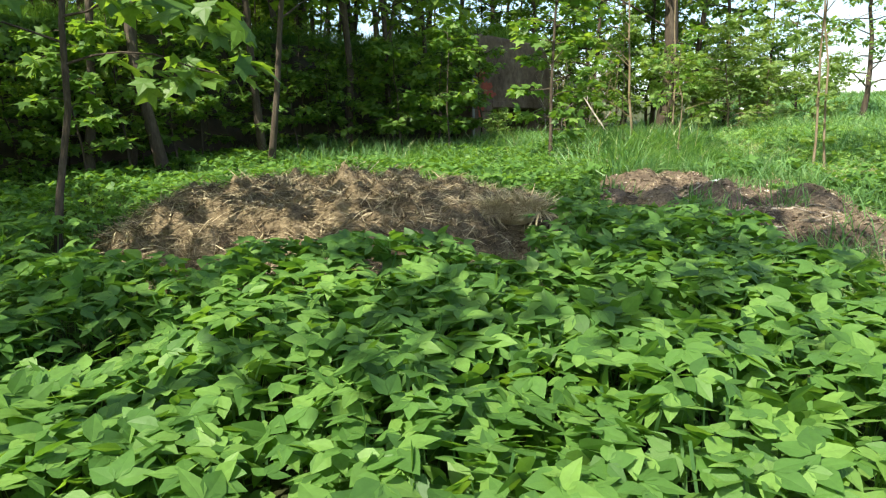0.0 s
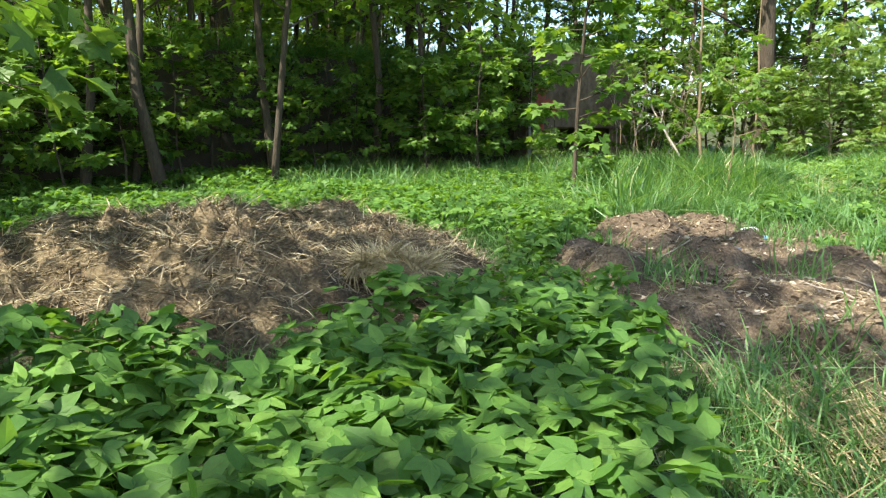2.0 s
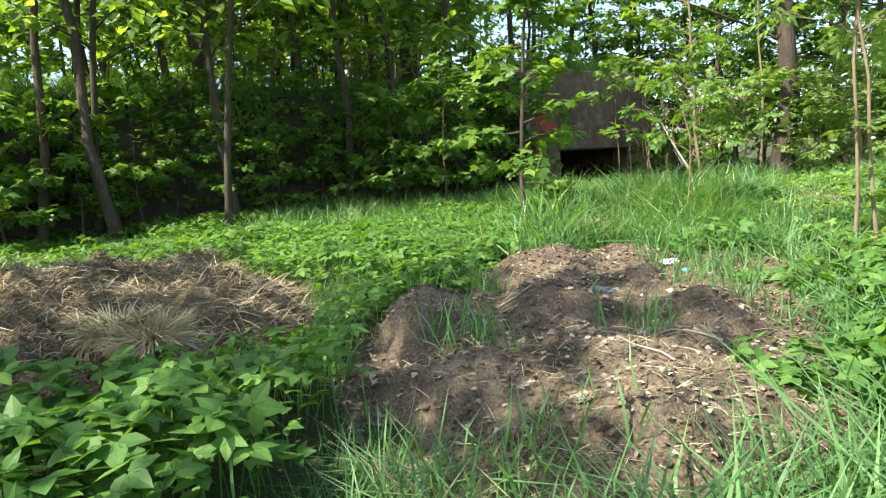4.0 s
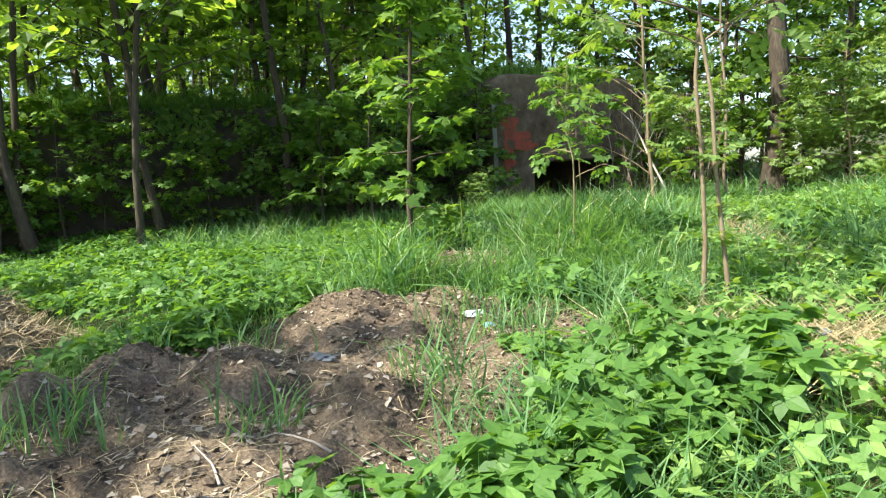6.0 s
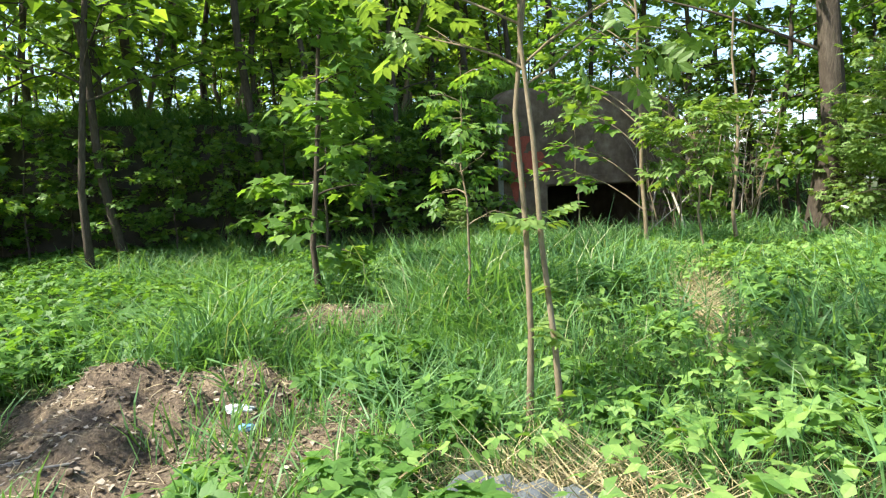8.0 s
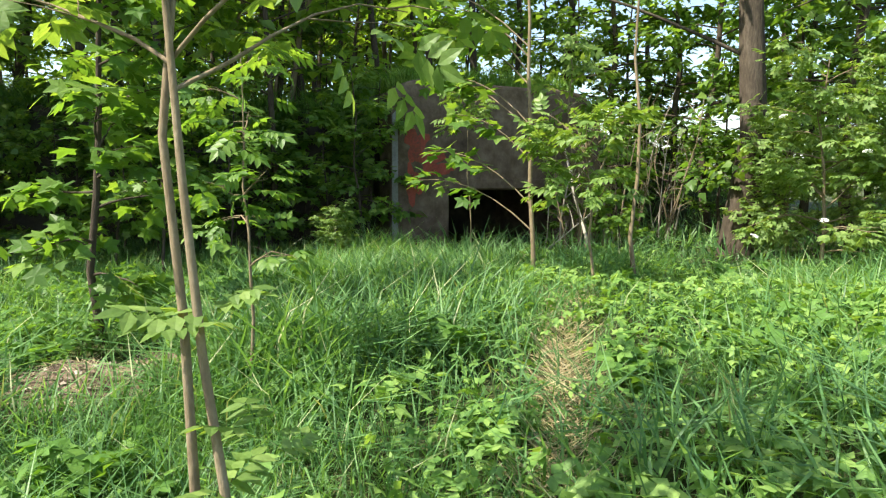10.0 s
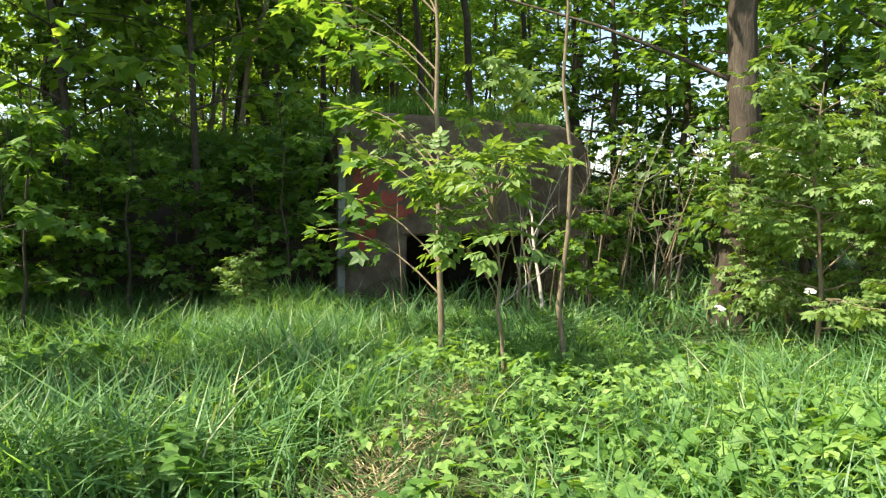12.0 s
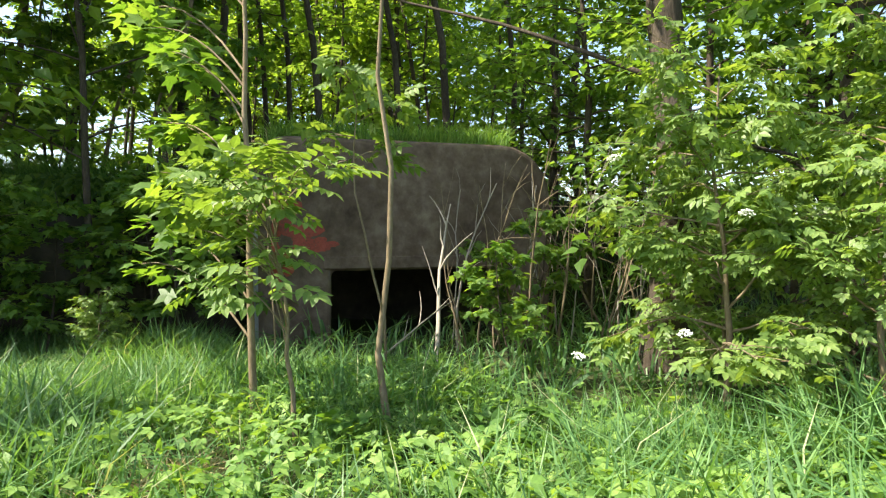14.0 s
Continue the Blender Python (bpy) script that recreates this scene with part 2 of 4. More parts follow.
def drift(x, y, seed=0.0):
    """Smooth noise in 0 to 1."""
    xi, yi = np.floor(x), np.floor(y)
    u, v = x - xi, y - yi
    u, v = u * u * (3 - 2 * u), v * v * (3 - 2 * v)
    a, b = lattice(xi, yi, seed), lattice(xi + 1, yi, seed)
    c, d = lattice(xi, yi + 1, seed), lattice(xi + 1, yi + 1, seed)
    return (a * (1 - u) + b * u) * (1 - v) + (c * (1 - u) + d * u) * v


def ease(v, lo, hi):
    k = np.clip((v - lo) / (hi - lo), 0, 1)
    return k * k * (3 - 2 * k)


# ---- the lie of the land ----
CORNER = np.array([0.41, 19.37])
FRONT = np.array([math.cos(radians(58)), math.sin(radians(58))])
BACK = np.array([-FRONT[1], FRONT[0]])
FRONT_LENGTH, DEPTH, ROOF_Z = 4.45, 3.6, 3.92
WING_START = np.array([-0.15, 19.55])
WING = np.array([math.cos(radians(228)), math.sin(radians(228))])
WING_BACK = np.array([WING[1], -WING[0]])
WING_LENGTH, WING_Z = 10.5, 3.35
HAY, SOIL_HEAP = (-0.8, 8.3), (3.2, 9.4)


def land(x, y):
    x, y = np.asarray(x, float), np.asarray(y, float)
    base = 0.065 * np.clip(y, 0, 16) + 0.05 * np.clip(y - 16, 0, 80) * ease(x, 3, 12) + 0.1 * ease(x, 5.5, 8) * ease(y, 6, 11)
    base = base + 0.10 * (drift(x * 0.5, y * 0.5) - 0.5) + 0.05 * (drift(x * 1.7, y * 1.7, 3) - 0.5)
    s, b = (x - CORNER[0]) * FRONT[0] + (y - CORNER[1]) * FRONT[1], (x - CORNER[0]) * BACK[0] + (y - CORNER[1]) * BACK[1]
    ws, wb = (x - WING_START[0]) * WING[0] + (y - WING_START[1]) * WING[1], (x - WING_START[0]) * WING_BACK[0] + (y - WING_START[1]) * WING_BACK[1]
    steep = ease(wb, 0.12, 0.42)
    gentle = ease(wb, -1.0, 3.5)
    k = ease(ws, WING_LENGTH - 0.6, WING_LENGTH + 2.5)
    left = steep * (1 - k) + gentle * k
    right = ease(b, 0.3, 5.0) * (1 - ease(s, 6, 20))
    room = ease(b, DEPTH - 0.45, DEPTH - 0.1)
    k = ease(s, 0.1, 0.4)
    up = left * (1 - k) + room * k
    k = ease(s, FRONT_LENGTH - 0.4, FRONT_LENGTH - 0.1)
    up = up * (1 - k) + right * k
    top = WING_Z - 0.12 + 0.35 * ease(wb, 0.6, 4) + 0.25 * (drift(x * 0.6, y * 0.6, 9) - 0.5) * ease(wb, 0.5, 2)
    return base * (1 - up) + np.maximum(top, base) * up


def hay_mask(x, y):
    return 1 - (((x - HAY[0]) / 2.3) ** 2 + ((y - HAY[1]) / 1.9) ** 2) + 0.3 * (drift(x * 1.3, y * 1.3, 5) - 0.5)


def dry_place(x, y):
    """Places where the grass lies dead: under the saplings, on the worn trail, by the first steps."""
    a = np.minimum(1.0, 1.25 * np.exp(-(((x - 5.9) / 0.78) ** 2 + ((y - 10.75) / 0.62) ** 2)))
    b = np.exp(-(((x - 3.45) / 0.5) ** 2 + ((y - 6.5) / 0.6) ** 2))
    c = np.exp(-(((x - (5.85 - 0.38 * (y - 13.2))) / 0.16) ** 2)) * (y > 12.6) * (y < 16.6) * 0.9
    return np.maximum.reduce([a, b, c])


def soil_mask(x, y):
    a = 1 - (((x - SOIL_HEAP[0]) / 1.55) ** 2 + ((y - SOIL_HEAP[1]) / 2.75) ** 2)
    b = 1 - (((x - 2.75) / 0.55) ** 2 + ((y - 12.7) / 1.0) ** 2)
    clump = 1.3 * np.exp(-(((x - 2.55) / 0.36) ** 2 + ((y - 11.45) / 0.4) ** 2)) + 1.0 * np.exp(-(((x - 3.4) / 0.3) ** 2 + ((y - 11.9) / 0.4) ** 2))
    return np.maximum(a, b) + 0.5 * (drift(x * 1.1, y * 1.1, 6) - 0.5) - clump


def spread(a, b, fine, far):
    inner = np.arange(a, b + fine / 2, fine)
    out, step, v = [], fine, b
    while v < far:
        step *= 1.28
        v += step
        out.append(v)
    inn, step, v = [], fine, a
    while v > -far:
        step *= 1.28
        v -= step
        inn.append(v)
    return np.concatenate([inn[::-1], inner, out])


gx, gy = spread(-11, 13, 0.14, 500), spread(0, 26, 0.14, 500)
mx, my = np.meshgrid(gx, gy)
nx, ny = len(gx), len(gy)
i, j = np.meshgrid(np.arange(nx - 1), np.arange(ny - 1))
quads = np.stack([j * nx + i, j * nx + i + 1, (j + 1) * nx + i + 1, (j + 1) * nx + i], -1).reshape(-1, 4)
ground = new("ground", mesh_of("ground", np.stack([mx, my, land(mx, my)], -1).reshape(-1, 3), quads, EARTH, True))
tagged(ground, "uneven woodland ground rising towards an old bunker", "ground", kind="structure")


# ---- bunker ----
def slab(outline, lo, hi, origin, along, back, mat, name, bevel=0.0, cuts=0):
    """An upright slab: an outline of (distance along, height), from depth lo to depth hi."""
    bm = bmesh.new()
    rings = []
    for dep in (lo, hi):
        rings.append([bm.verts.new((*(origin + along * s + back * dep), z)) for s, z in outline])
    n = len(outline)
    bm.faces.new(rings[0])
    bm.faces.new(rings[1][::-1])
    for q in range(n):
        bm.faces.new((rings[0][(q + 1) % n], rings[0][q], rings[1][q], rings[1][(q + 1) % n]))
    bmesh.ops.recalc_face_normals(bm, faces=bm.faces)
    if bevel:
        bmesh.ops.bevel(bm, geom=[e for e in bm.edges if e.calc_face_angle(0) > 0.6], offset=bevel, segments=3, profile=0.5, affect="EDGES")
    bmesh.ops.triangulate(bm, faces=bm.faces)
    me = bpy.data.meshes.new(name)
    bm.to_mesh(me)
    bm.free()
    me.materials.append(mat)
    return me


def shoulder(cx, cz, r, a0, a1, steps=6):
    return [(cx + r * math.cos(radians(a0 + (a1 - a0) * q / steps)), cz + r * math.sin(radians(a0 + (a1 - a0) * q / steps))) for q in range(steps + 1)]


OPEN_LO, OPEN_HI, OPEN_Z = 1.12, 3.6, 2.05
L = FRONT_LENGTH
bunker = thing("bunker", "half-buried weathered concrete bunker with a low dark opening and red graffiti", "bunker")
front = [(0, 0.2), (0, ROOF_Z - 0.55)] + shoulder(0.55, ROOF_Z - 0.55, 0.55, 180, 90) + shoulder(L - 0.8, ROOF_Z - 0.8, 0.8, 90, 0) + [(L, 0.2), (OPEN_HI, 0.2), (OPEN_HI, OPEN_Z + 0.02), (OPEN_LO, OPEN_Z), (OPEN_LO, 0.2)]
part("front_wall", slab(front, 0, 0.55, CORNER, FRONT, BACK, CONCRETE, "front_wall", 0.07), bunker)
side = [(0, 0.2), (0, ROOF_Z - 0.5)] + [(DEPTH - 0.55, ROOF_Z - 0.5), (DEPTH - 0.55, 0.2)]
# Near side wall and inner faces take the concrete with shade painted in.
part("side_wall", slab(side, 0.003, 0.5, CORNER + BACK * 0.553, BACK, FRONT, SHADE_CONCRETE, "side_wall", 0.03), bunker)
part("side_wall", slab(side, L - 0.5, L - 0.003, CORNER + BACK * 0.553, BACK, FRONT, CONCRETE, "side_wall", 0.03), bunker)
part("back_wall", slab([(0.51, 0.2), (0.51, ROOF_Z - 0.5), (L - 0.51, ROOF_Z - 0.5), (L - 0.51, 0.2)], DEPTH - 0.5, DEPTH, CORNER, FRONT, BACK, SHADE_CONCRETE, "back_wall"), bunker)
roof = [(0.1, ROOF_Z - 0.49), (0.1, ROOF_Z - 0.4)] + shoulder(0.6, ROOF_Z - 0.51, 0.45, 170, 90) + shoulder(L - 0.82, ROOF_Z - 0.83, 0.77, 90, 40) + [(L - 0.12, ROOF_Z - 0.49)]
part("roof_slab", slab(roof, 0.56, DEPTH + 0.1, CORNER, FRONT, BACK, CONCRETE, "roof_slab", 0.02), bunker)
part("floor_slab", slab([(0.51, 0.55), (0.51, 0.75), (L - 0.51, 0.75), (L - 0.51, 0.55)], 0.1, DEPTH - 0.51, CORNER, FRONT, BACK, SHADE_CONCRETE, "floor_slab"), bunker)
part("lintel", slab([(OPEN_LO - 0.12, OPEN_Z + 0.03), (OPEN_LO - 0.12, OPEN_Z + 0.2), (OPEN_HI + 0.1, OPEN_Z + 0.22), (OPEN_HI + 0.1, OPEN_Z + 0.05)], -0.035, 0.0, CORNER, FRONT, BACK, CONCRETE, "lintel", 0.012), bunker, "rough cast concrete lip over the opening")
part("corner_strip", slab([(0.02, 0.4), (0.02, ROOF_Z - 0.62), (0.12, ROOF_Z - 0.5), (0.14, 0.4)], -0.012, 0.0, CORNER, FRONT, BACK, rough_material("pale_render", [(0.3, (0.16, 0.155, 0.15)), (0.6, (0.3, 0.3, 0.295)), (0.8, (0.4, 0.4, 0.39))], 3, 30, 0.006), "corner_strip", 0.004), bunker, "pale grey strip of render down the corner")


def blot(cx, cz, rx, rz, seed, n=26):
    rr = random.Random(seed)
    ph = [rr.uniform(0, 6.28) for _ in range(4)]
    out = []
    for q in range(n):
        a = -2 * math.pi * q / n
        w = 1 + 0.28 * math.sin(3 * a + ph[0]) + 0.2 * math.sin(5 * a + ph[1]) + 0.1 * math.sin(9 * a + ph[2])
        out.append((cx + rx * w * math.cos(a), cz + rz * w * math.sin(a)))
    return out


for cx, cz, rx, rz, sd in ((0.45, 2.85, 0.20, 0.24, 1), (0.72, 2.55, 0.24, 0.2, 2), (0.42, 2.15, 0.14, 0.3, 3), (1.0, 2.42, 0.16, 0.1, 4)):
    part("graffiti", slab(blot(cx, cz, rx, rz, sd), -0.005, 0.0, CORNER, FRONT, BACK, RED_PAINT, "graffiti"), bunker, "faded red sprayed paint")

# The wing's deep shade comes from its darker concrete colour.
wing = slab([(0, 0.2), (0, WING_Z), (3.4, WING_Z - 0.02), (6.8, WING_Z - 0.05), (WING_LENGTH, WING_Z - 0.12), (WING_LENGTH + 0.6, 0.9), (WING_LENGTH + 0.6, 0.2)], 0, 0.5, WING_START, WING, WING_BACK, SHADE_CONCRETE, "wall_wing", 0.04)
tagged(new("wall_wing", wing), "long concrete retaining wall under earth, deep shade painted into its dark colour", "wall", kind="structure")


# ---- trees ----
def limb(rng, start, way, length, radius, droop, steps=6, wobble=0.12):
    pts, p, d = [np.array(start, float)], np.array(start, float), unit(np.array(way, float))
    for _ in range(steps - 1):
        d = unit(d + rng.normal(0, wobble, 3) + np.array([0, 0, -droop]))
        p = p + d * length / (steps - 1)
        pts.append(p)
    return np.array(pts), np.linspace(radius, radius * 0.25, steps)


def grow(rng, height, radius, crown_from, branches, reach, shape, leaf, per_twig, twigs=5, rise=0.35, droop=0.1, lean=0.03, taper_crown=0.5, sides=8):
    """Arrays of a tree: trunk, branches and leaves. Leaves sit in flat sprays along the twigs."""
    lean_way = rng.normal(0, lean, 2)
    z = np.linspace(0, 1, 9)
    bend = rng.normal(0, 0.012, (9, 2)).cumsum(0)
    pts = np.stack([(lean_way[0] * z + bend[:, 0]) * height, (lean_way[1] * z + bend[:, 1]) * height, z * height], 1)
    pts[0, 2] = -0.25
    trunk = tube(pts, radius * (1 - 0.8 * z) * np.where(z == 0, 1.35, 1), sides)
    arms, fine, pos, along, normal = [], [], [], [], []
    for b in range(branches):
        f = crown_from + (0.97 - crown_from) * (b + rng.random()) / branches
        root = np.array([np.interp(f, z, pts[:, k]) for k in range(3)])
        a = b * 2.4 + rng.normal(0, 0.4)
        span = reach * (1 - taper_crown * (f - crown_from) / (1 - crown_from)) * rng.uniform(0.7, 1.15)
        bp, br = limb(rng, root, (math.cos(a), math.sin(a), rise + rng.normal(0, 0.15)), span, radius * 0.3 * (1 - 0.6 * f) + 0.004, droop * 0.5)
        arms.append(tube(bp, br, 5))
        for tw in range(twigs):
            q = 0.3 + 0.7 * (tw + 0.5) / twigs
            o = np.array([np.interp(q, np.linspace(0, 1, len(bp)), bp[:, k]) for k in range(3)])
            base = unit(bp[-1] - bp[0])
            sidew = unit(np.cross(base, [0, 0, 1.0])) * (1 if tw % 2 else -1)
            tp, trd = limb(rng, o, base * 0.6 + sidew * rng.uniform(0.3, 1) + np.array([0, 0, rng.normal(0.08, 0.12)]), span * 0.42 * rng.uniform(0.6, 1.1), 0.006, droop, 4)
            fine.append(tube(tp, trd * 0.7, 3))
            n = per_twig
            q = rng.uniform(0.15, 1.0, n)
            c = np.stack([np.interp(q, np.linspace(0, 1, 4), tp[:, k]) for k in range(3)], 1)
            d = unit(tp[-1] - tp[0])[None] * 0.5 + rng.normal(0, 0.7, (n, 3)) * np.array([1, 1, 0.35])
            d[:, 2] -= 0.25
            d = unit(d)
            pos.append(c + d * leaf * 0.35 + rng.normal(0, leaf * 0.3, (n, 3)))
            along.append(d)
            normal.append(np.array([0, 0, 1.0]) + rng.normal(0, 0.38, (n, 3)))
    pos, along, normal = np.concatenate(pos), np.concatenate(along), np.concatenate(normal)
    crown = strew(shape, pos, along, normal, leaf * rng.uniform(0.65, 1.25, len(pos)))
    return trunk, arms, joined(fine), crown


def tree(name, label, category, group, seed, bark, leaves, split=True, **how):
    rng = np.random.default_rng(seed)
    trunk, arms, fine, crown = grow(rng, **how)
    ob = thing(name, label, category, group)
    part("trunk", mesh_of("trunk", *trunk, bark, True), ob)
    if split:
        for arm in arms:
            part("branch", mesh_of("branch", *arm, bark, True), ob)
    else:
        tagged(part("branchwork", mesh_of("branchwork", *joined(arms), bark, True), ob), kind="stuff")
    if split:
        tagged(part("twigwork", mesh_of("twigwork", *fine, bark, True), ob), kind="stuff")
    tagged(part("crown", mesh_of("crown", *crown, leaves), ob), kind="stuff")
    return ob


def stand(ob, x, y, turn=0.0, size=1.0, sink=0.0, tip=0.0, tip_turn=0.0):
    """The pose of a plant rooted at x, y."""
    return pose(x, y, float(land(x, y)) - sink, tip, tip_turn, turn) @ Matrix.Scale(size, 4)


def plant_all(kinds, spots):
    used = set()
    for kind, x, y, turn, size, tip, tip_turn in spots:
        ob = kinds[kind]
        m = stand(ob, x, y, turn, size, 0.02, tip, tip_turn)
        if kind in used:
            copy_thing(ob, m)
        else:
            ob.matrix_basis = m
            used.add(kind)


# tall thin trees of the wood on and behind the mound
tall = {}
for q in range(5):
    tall[q] = tree("woodland_tree", "tall slender deciduous tree with a dark trunk and thin green crown", "tree", "trees of the wood", 40 + q, BARK, CANOPY, False,
                   height=(13, 15, 11.5, 14, 12.5)[q], radius=(0.09, 0.11, 0.06, 0.075, 0.07)[q], crown_from=(0.36, 0.42, 0.22, 0.2, 0.34)[q], branches=30, reach=(2.3, 2.7, 1.9, 2.1, 2.0)[q],
                   shape=CROWN_LEAF, leaf=0.25, per_twig=7, twigs=6, rise=0.5, droop=0.06, lean=0.03, taper_crown=0.6, sides=7)
rr = random.Random(7)
spots = []
for row, (near, far, count) in enumerate(((0.9, 2.2, 6), (2.4, 5, 8), (5, 10, 9), (10, 20, 8))):
    for q in range(count):
        s = -4.5 + (14.5 + row * 3.5) * (q + rr.uniform(0.1, 0.9)) / count
        p = WING_START + WING * s + WING_BACK * rr.uniform(near, far)
        if np.dot(p - CORNER, FRONT) > -0.4 and np.dot(p - CORNER, BACK) < DEPTH + 0.6:
            p = p + BACK * (DEPTH + 0.6)
        spots.append((rr.randrange(5), p[0], p[1], rr.uniform(0, 360), rr.uniform(0.8, 1.15), rr.uniform(-2, 2), rr.uniform(-2, 2)))
for q in range(14):
    p = CORNER + FRONT * rr.uniform(-1, 9) + BACK * rr.uniform(4.6, 16)
    spots.append((rr.randrange(5), p[0], p[1], rr.uniform(0, 360), rr.uniform(0.8, 1.1), 0, 0))
# Those with y under 3 stand out of view, added for shade.
for x, y in ((-10, 8.5), (-11.5, 2.5), (-13, 7), (-8, -3), (-4, -6), (-12, -2), (0.5, -8), (-7, 1.0), (-14.5, -6.0), (-5.9, -1.0), (-6.3, 2.0), (-4.7, 15.5), (-3.7, 17.5), (-5.1, 13.0)):
    spots.append((rr.randrange(5), x, y, rr.uniform(0, 360), rr.uniform(0.85, 1.1), 0, 0))
for x, y, k in ((-4.35, 12.7, 0), (-3.5, 14.25, 3), (-2.2, 15.6, 4), (-1.35, 16.7, 3), (-5.4, 12.0, 4), (-2.9, 13.4, 2), (-0.6, 17.6, 2)):
    spots.append((k, x, y, rr.uniform(0, 360), rr.uniform(0.9, 1.15), rr.uniform(-3, 3), rr.uniform(-2, 2)))
for row in range(3):
    for q in range(6):
        p = CORNER + FRONT * (-2.5 + 2.4 * (q + rr.random())) + BACK * (DEPTH + 3 + row * 5 + rr.uniform(0, 4))
        spots.append((rr.choice((2, 3, 4)), p[0], p[1], rr.uniform(0, 360), rr.uniform(0.6, 0.9), 0, 0))
# unseen trees added beside the first steps, only to dapple the heaps with shade
for x, y, k in ((-1.4, 3.0, 1), (-2.5, 3.5, 1)):
    spots.append((k, x, y, rr.uniform(0, 360), rr.uniform(0.9, 1.05), 0, 0))
plant_all(tall, spots)

# dense wood further back, which closes the view under the sky
deep = {}
for q in range(3):
    deep[q] = tree("thicket_tree", "bushy leafy tree deep in the wood", "tree", "trees deep in the wood", 150 + q, BARK, CANOPY, False,
                   height=(9, 11, 13)[q], radius=(0.08, 0.1, 0.12)[q], crown_from=(0.04, 0.06, 0.12)[q], branches=30, reach=(2.6, 3.0, 3.2)[q],
                   shape=CROWN_LEAF, leaf=0.42, per_twig=7, twigs=6, rise=0.45, droop=0.06, lean=0.03, taper_crown=0.55, sides=6)
spots = []
for q in range(9):
    p = WING_START + WING * (-9 + 3.0 * (q + rr.random())) + WING_BACK * (19 + rr.uniform(0, 7))
    spots.append((rr.randrange(3), p[0], p[1], rr.uniform(0, 360), rr.uniform(0.8, 1.15), 0, 0))
for q in range(9):
    p = CORNER + FRONT * (-3 + 1.5 * (q + rr.random())) + BACK * (DEPTH + rr.uniform(9, 18))
    spots.append((rr.randrange(3), p[0], p[1], rr.uniform(0, 360), rr.uniform(0.7, 1.0), 0, 0))
plant_all(deep, spots)

# understorey maples along the wall and on its crest
young = {}
for q in range(4):
    young[q] = tree("young_maple", "young maple with layered sprays of broad green leaves", "tree", "young maples by the wall", 60 + q, PALE_BARK if q == 3 else BARK, MAPLE, True,
                    height=(3.6, 4.6, 2.9, 5.4)[q], radius=(0.03, 0.04, 0.024, 0.045)[q], crown_from=(0.22, 0.28, 0.2, 0.34)[q], branches=(13, 15, 11, 16)[q], reach=(1.15, 1.35, 0.95, 1.4)[q],
                    shape=MAPLE_SHAPE, leaf=0.17, per_twig=9, twigs=5, rise=0.3, droop=0.12, lean=0.05, taper_crown=0.55, sides=6)
spots = []
for q in range(30):
    s = -0.2 + 12.5 * (q + rr.uniform(0, 0.8)) / 30
    p = WING_START + WING * s - WING_BACK * rr.uniform(0.35, 1.5)
    spots.append((rr.choice((0, 1, 2, 0)), p[0], p[1], rr.uniform(0, 360), rr.uniform(0.6, 1.0), rr.uniform(-5, 5), rr.uniform(-5, 5)))
for q in range(30):
    s = 0.3 + 12.5 * (q + rr.uniform(0, 0.8)) / 30
    p = WING_START + WING * s + WING_BACK * rr.uniform(0.7, 4.0)
    spots.append((rr.choice((0, 1, 1, 3)), p[0], p[1], rr.uniform(0, 360), rr.uniform(0.6, 1.15), rr.uniform(-5, 5), rr.uniform(-5, 5)))
for x, y, k, s in ((-6.2, 10.2, 1, 0.9), (-5.4, 8.2, 0, 0.9), (-7.2, 7.2, 3, 0.9), (-6.0, 5.8, 2, 1.0), (-8.5, 6.4, 1, 1.0), (-4.9, 11.3, 2, 1.0), (-8.0, 9.6, 3, 1.0),
                   (2.8, 21.3, 2, 0.62), (3.4, 21.5, 2, 0.8), (4.1, 20.3, 2, 0.6), (-0.3, 16.6, 1, 0.9), (0.0, 15.3, 0, 0.95), (-0.9, 15.2, 2, 1.0)):
    spots.append((k, x, y, rr.uniform(0, 360), s, rr.uniform(-3, 3), rr.uniform(-3, 3)))
plant_all(young, spots)

# leafy maple that stands alone before the bunker's corner
lone = tree("lone_maple", "slender young maple clothed in leaves down to the grass", "tree", "", 66, BARK, MAPLE, True,
            height=5.0, radius=0.034, crown_from=0.1, branches=26, reach=0.66, shape=MAPLE_SHAPE, leaf=0.15, per_twig=8, twigs=5, rise=0.35, droop=0.13, lean=0.015, taper_crown=0.35, sides=7)
lone.matrix_basis = stand(lone, 1.78, 13.5, 30, 1.0, 0.02, 0, 1)

# maple beside the first steps, its sprays reach over the view
near_maple = tree("leaning_maple", "leaning young maple of two stems with drooping broad leaves", "tree", "", 81, BARK, MAPLE, True,
                  height=5.2, radius=0.033, crown_from=0.3, branches=16, reach=1.7, shape=MAPLE_SHAPE, leaf=0.2, per_twig=7, twigs=5, rise=0.15, droop=0.14, lean=0.03, taper_crown=0.4, sides=7)
near_maple.matrix_basis = stand(near_maple, -2.75, 7.1, 20, 1.0, 0.02, 3, 2)

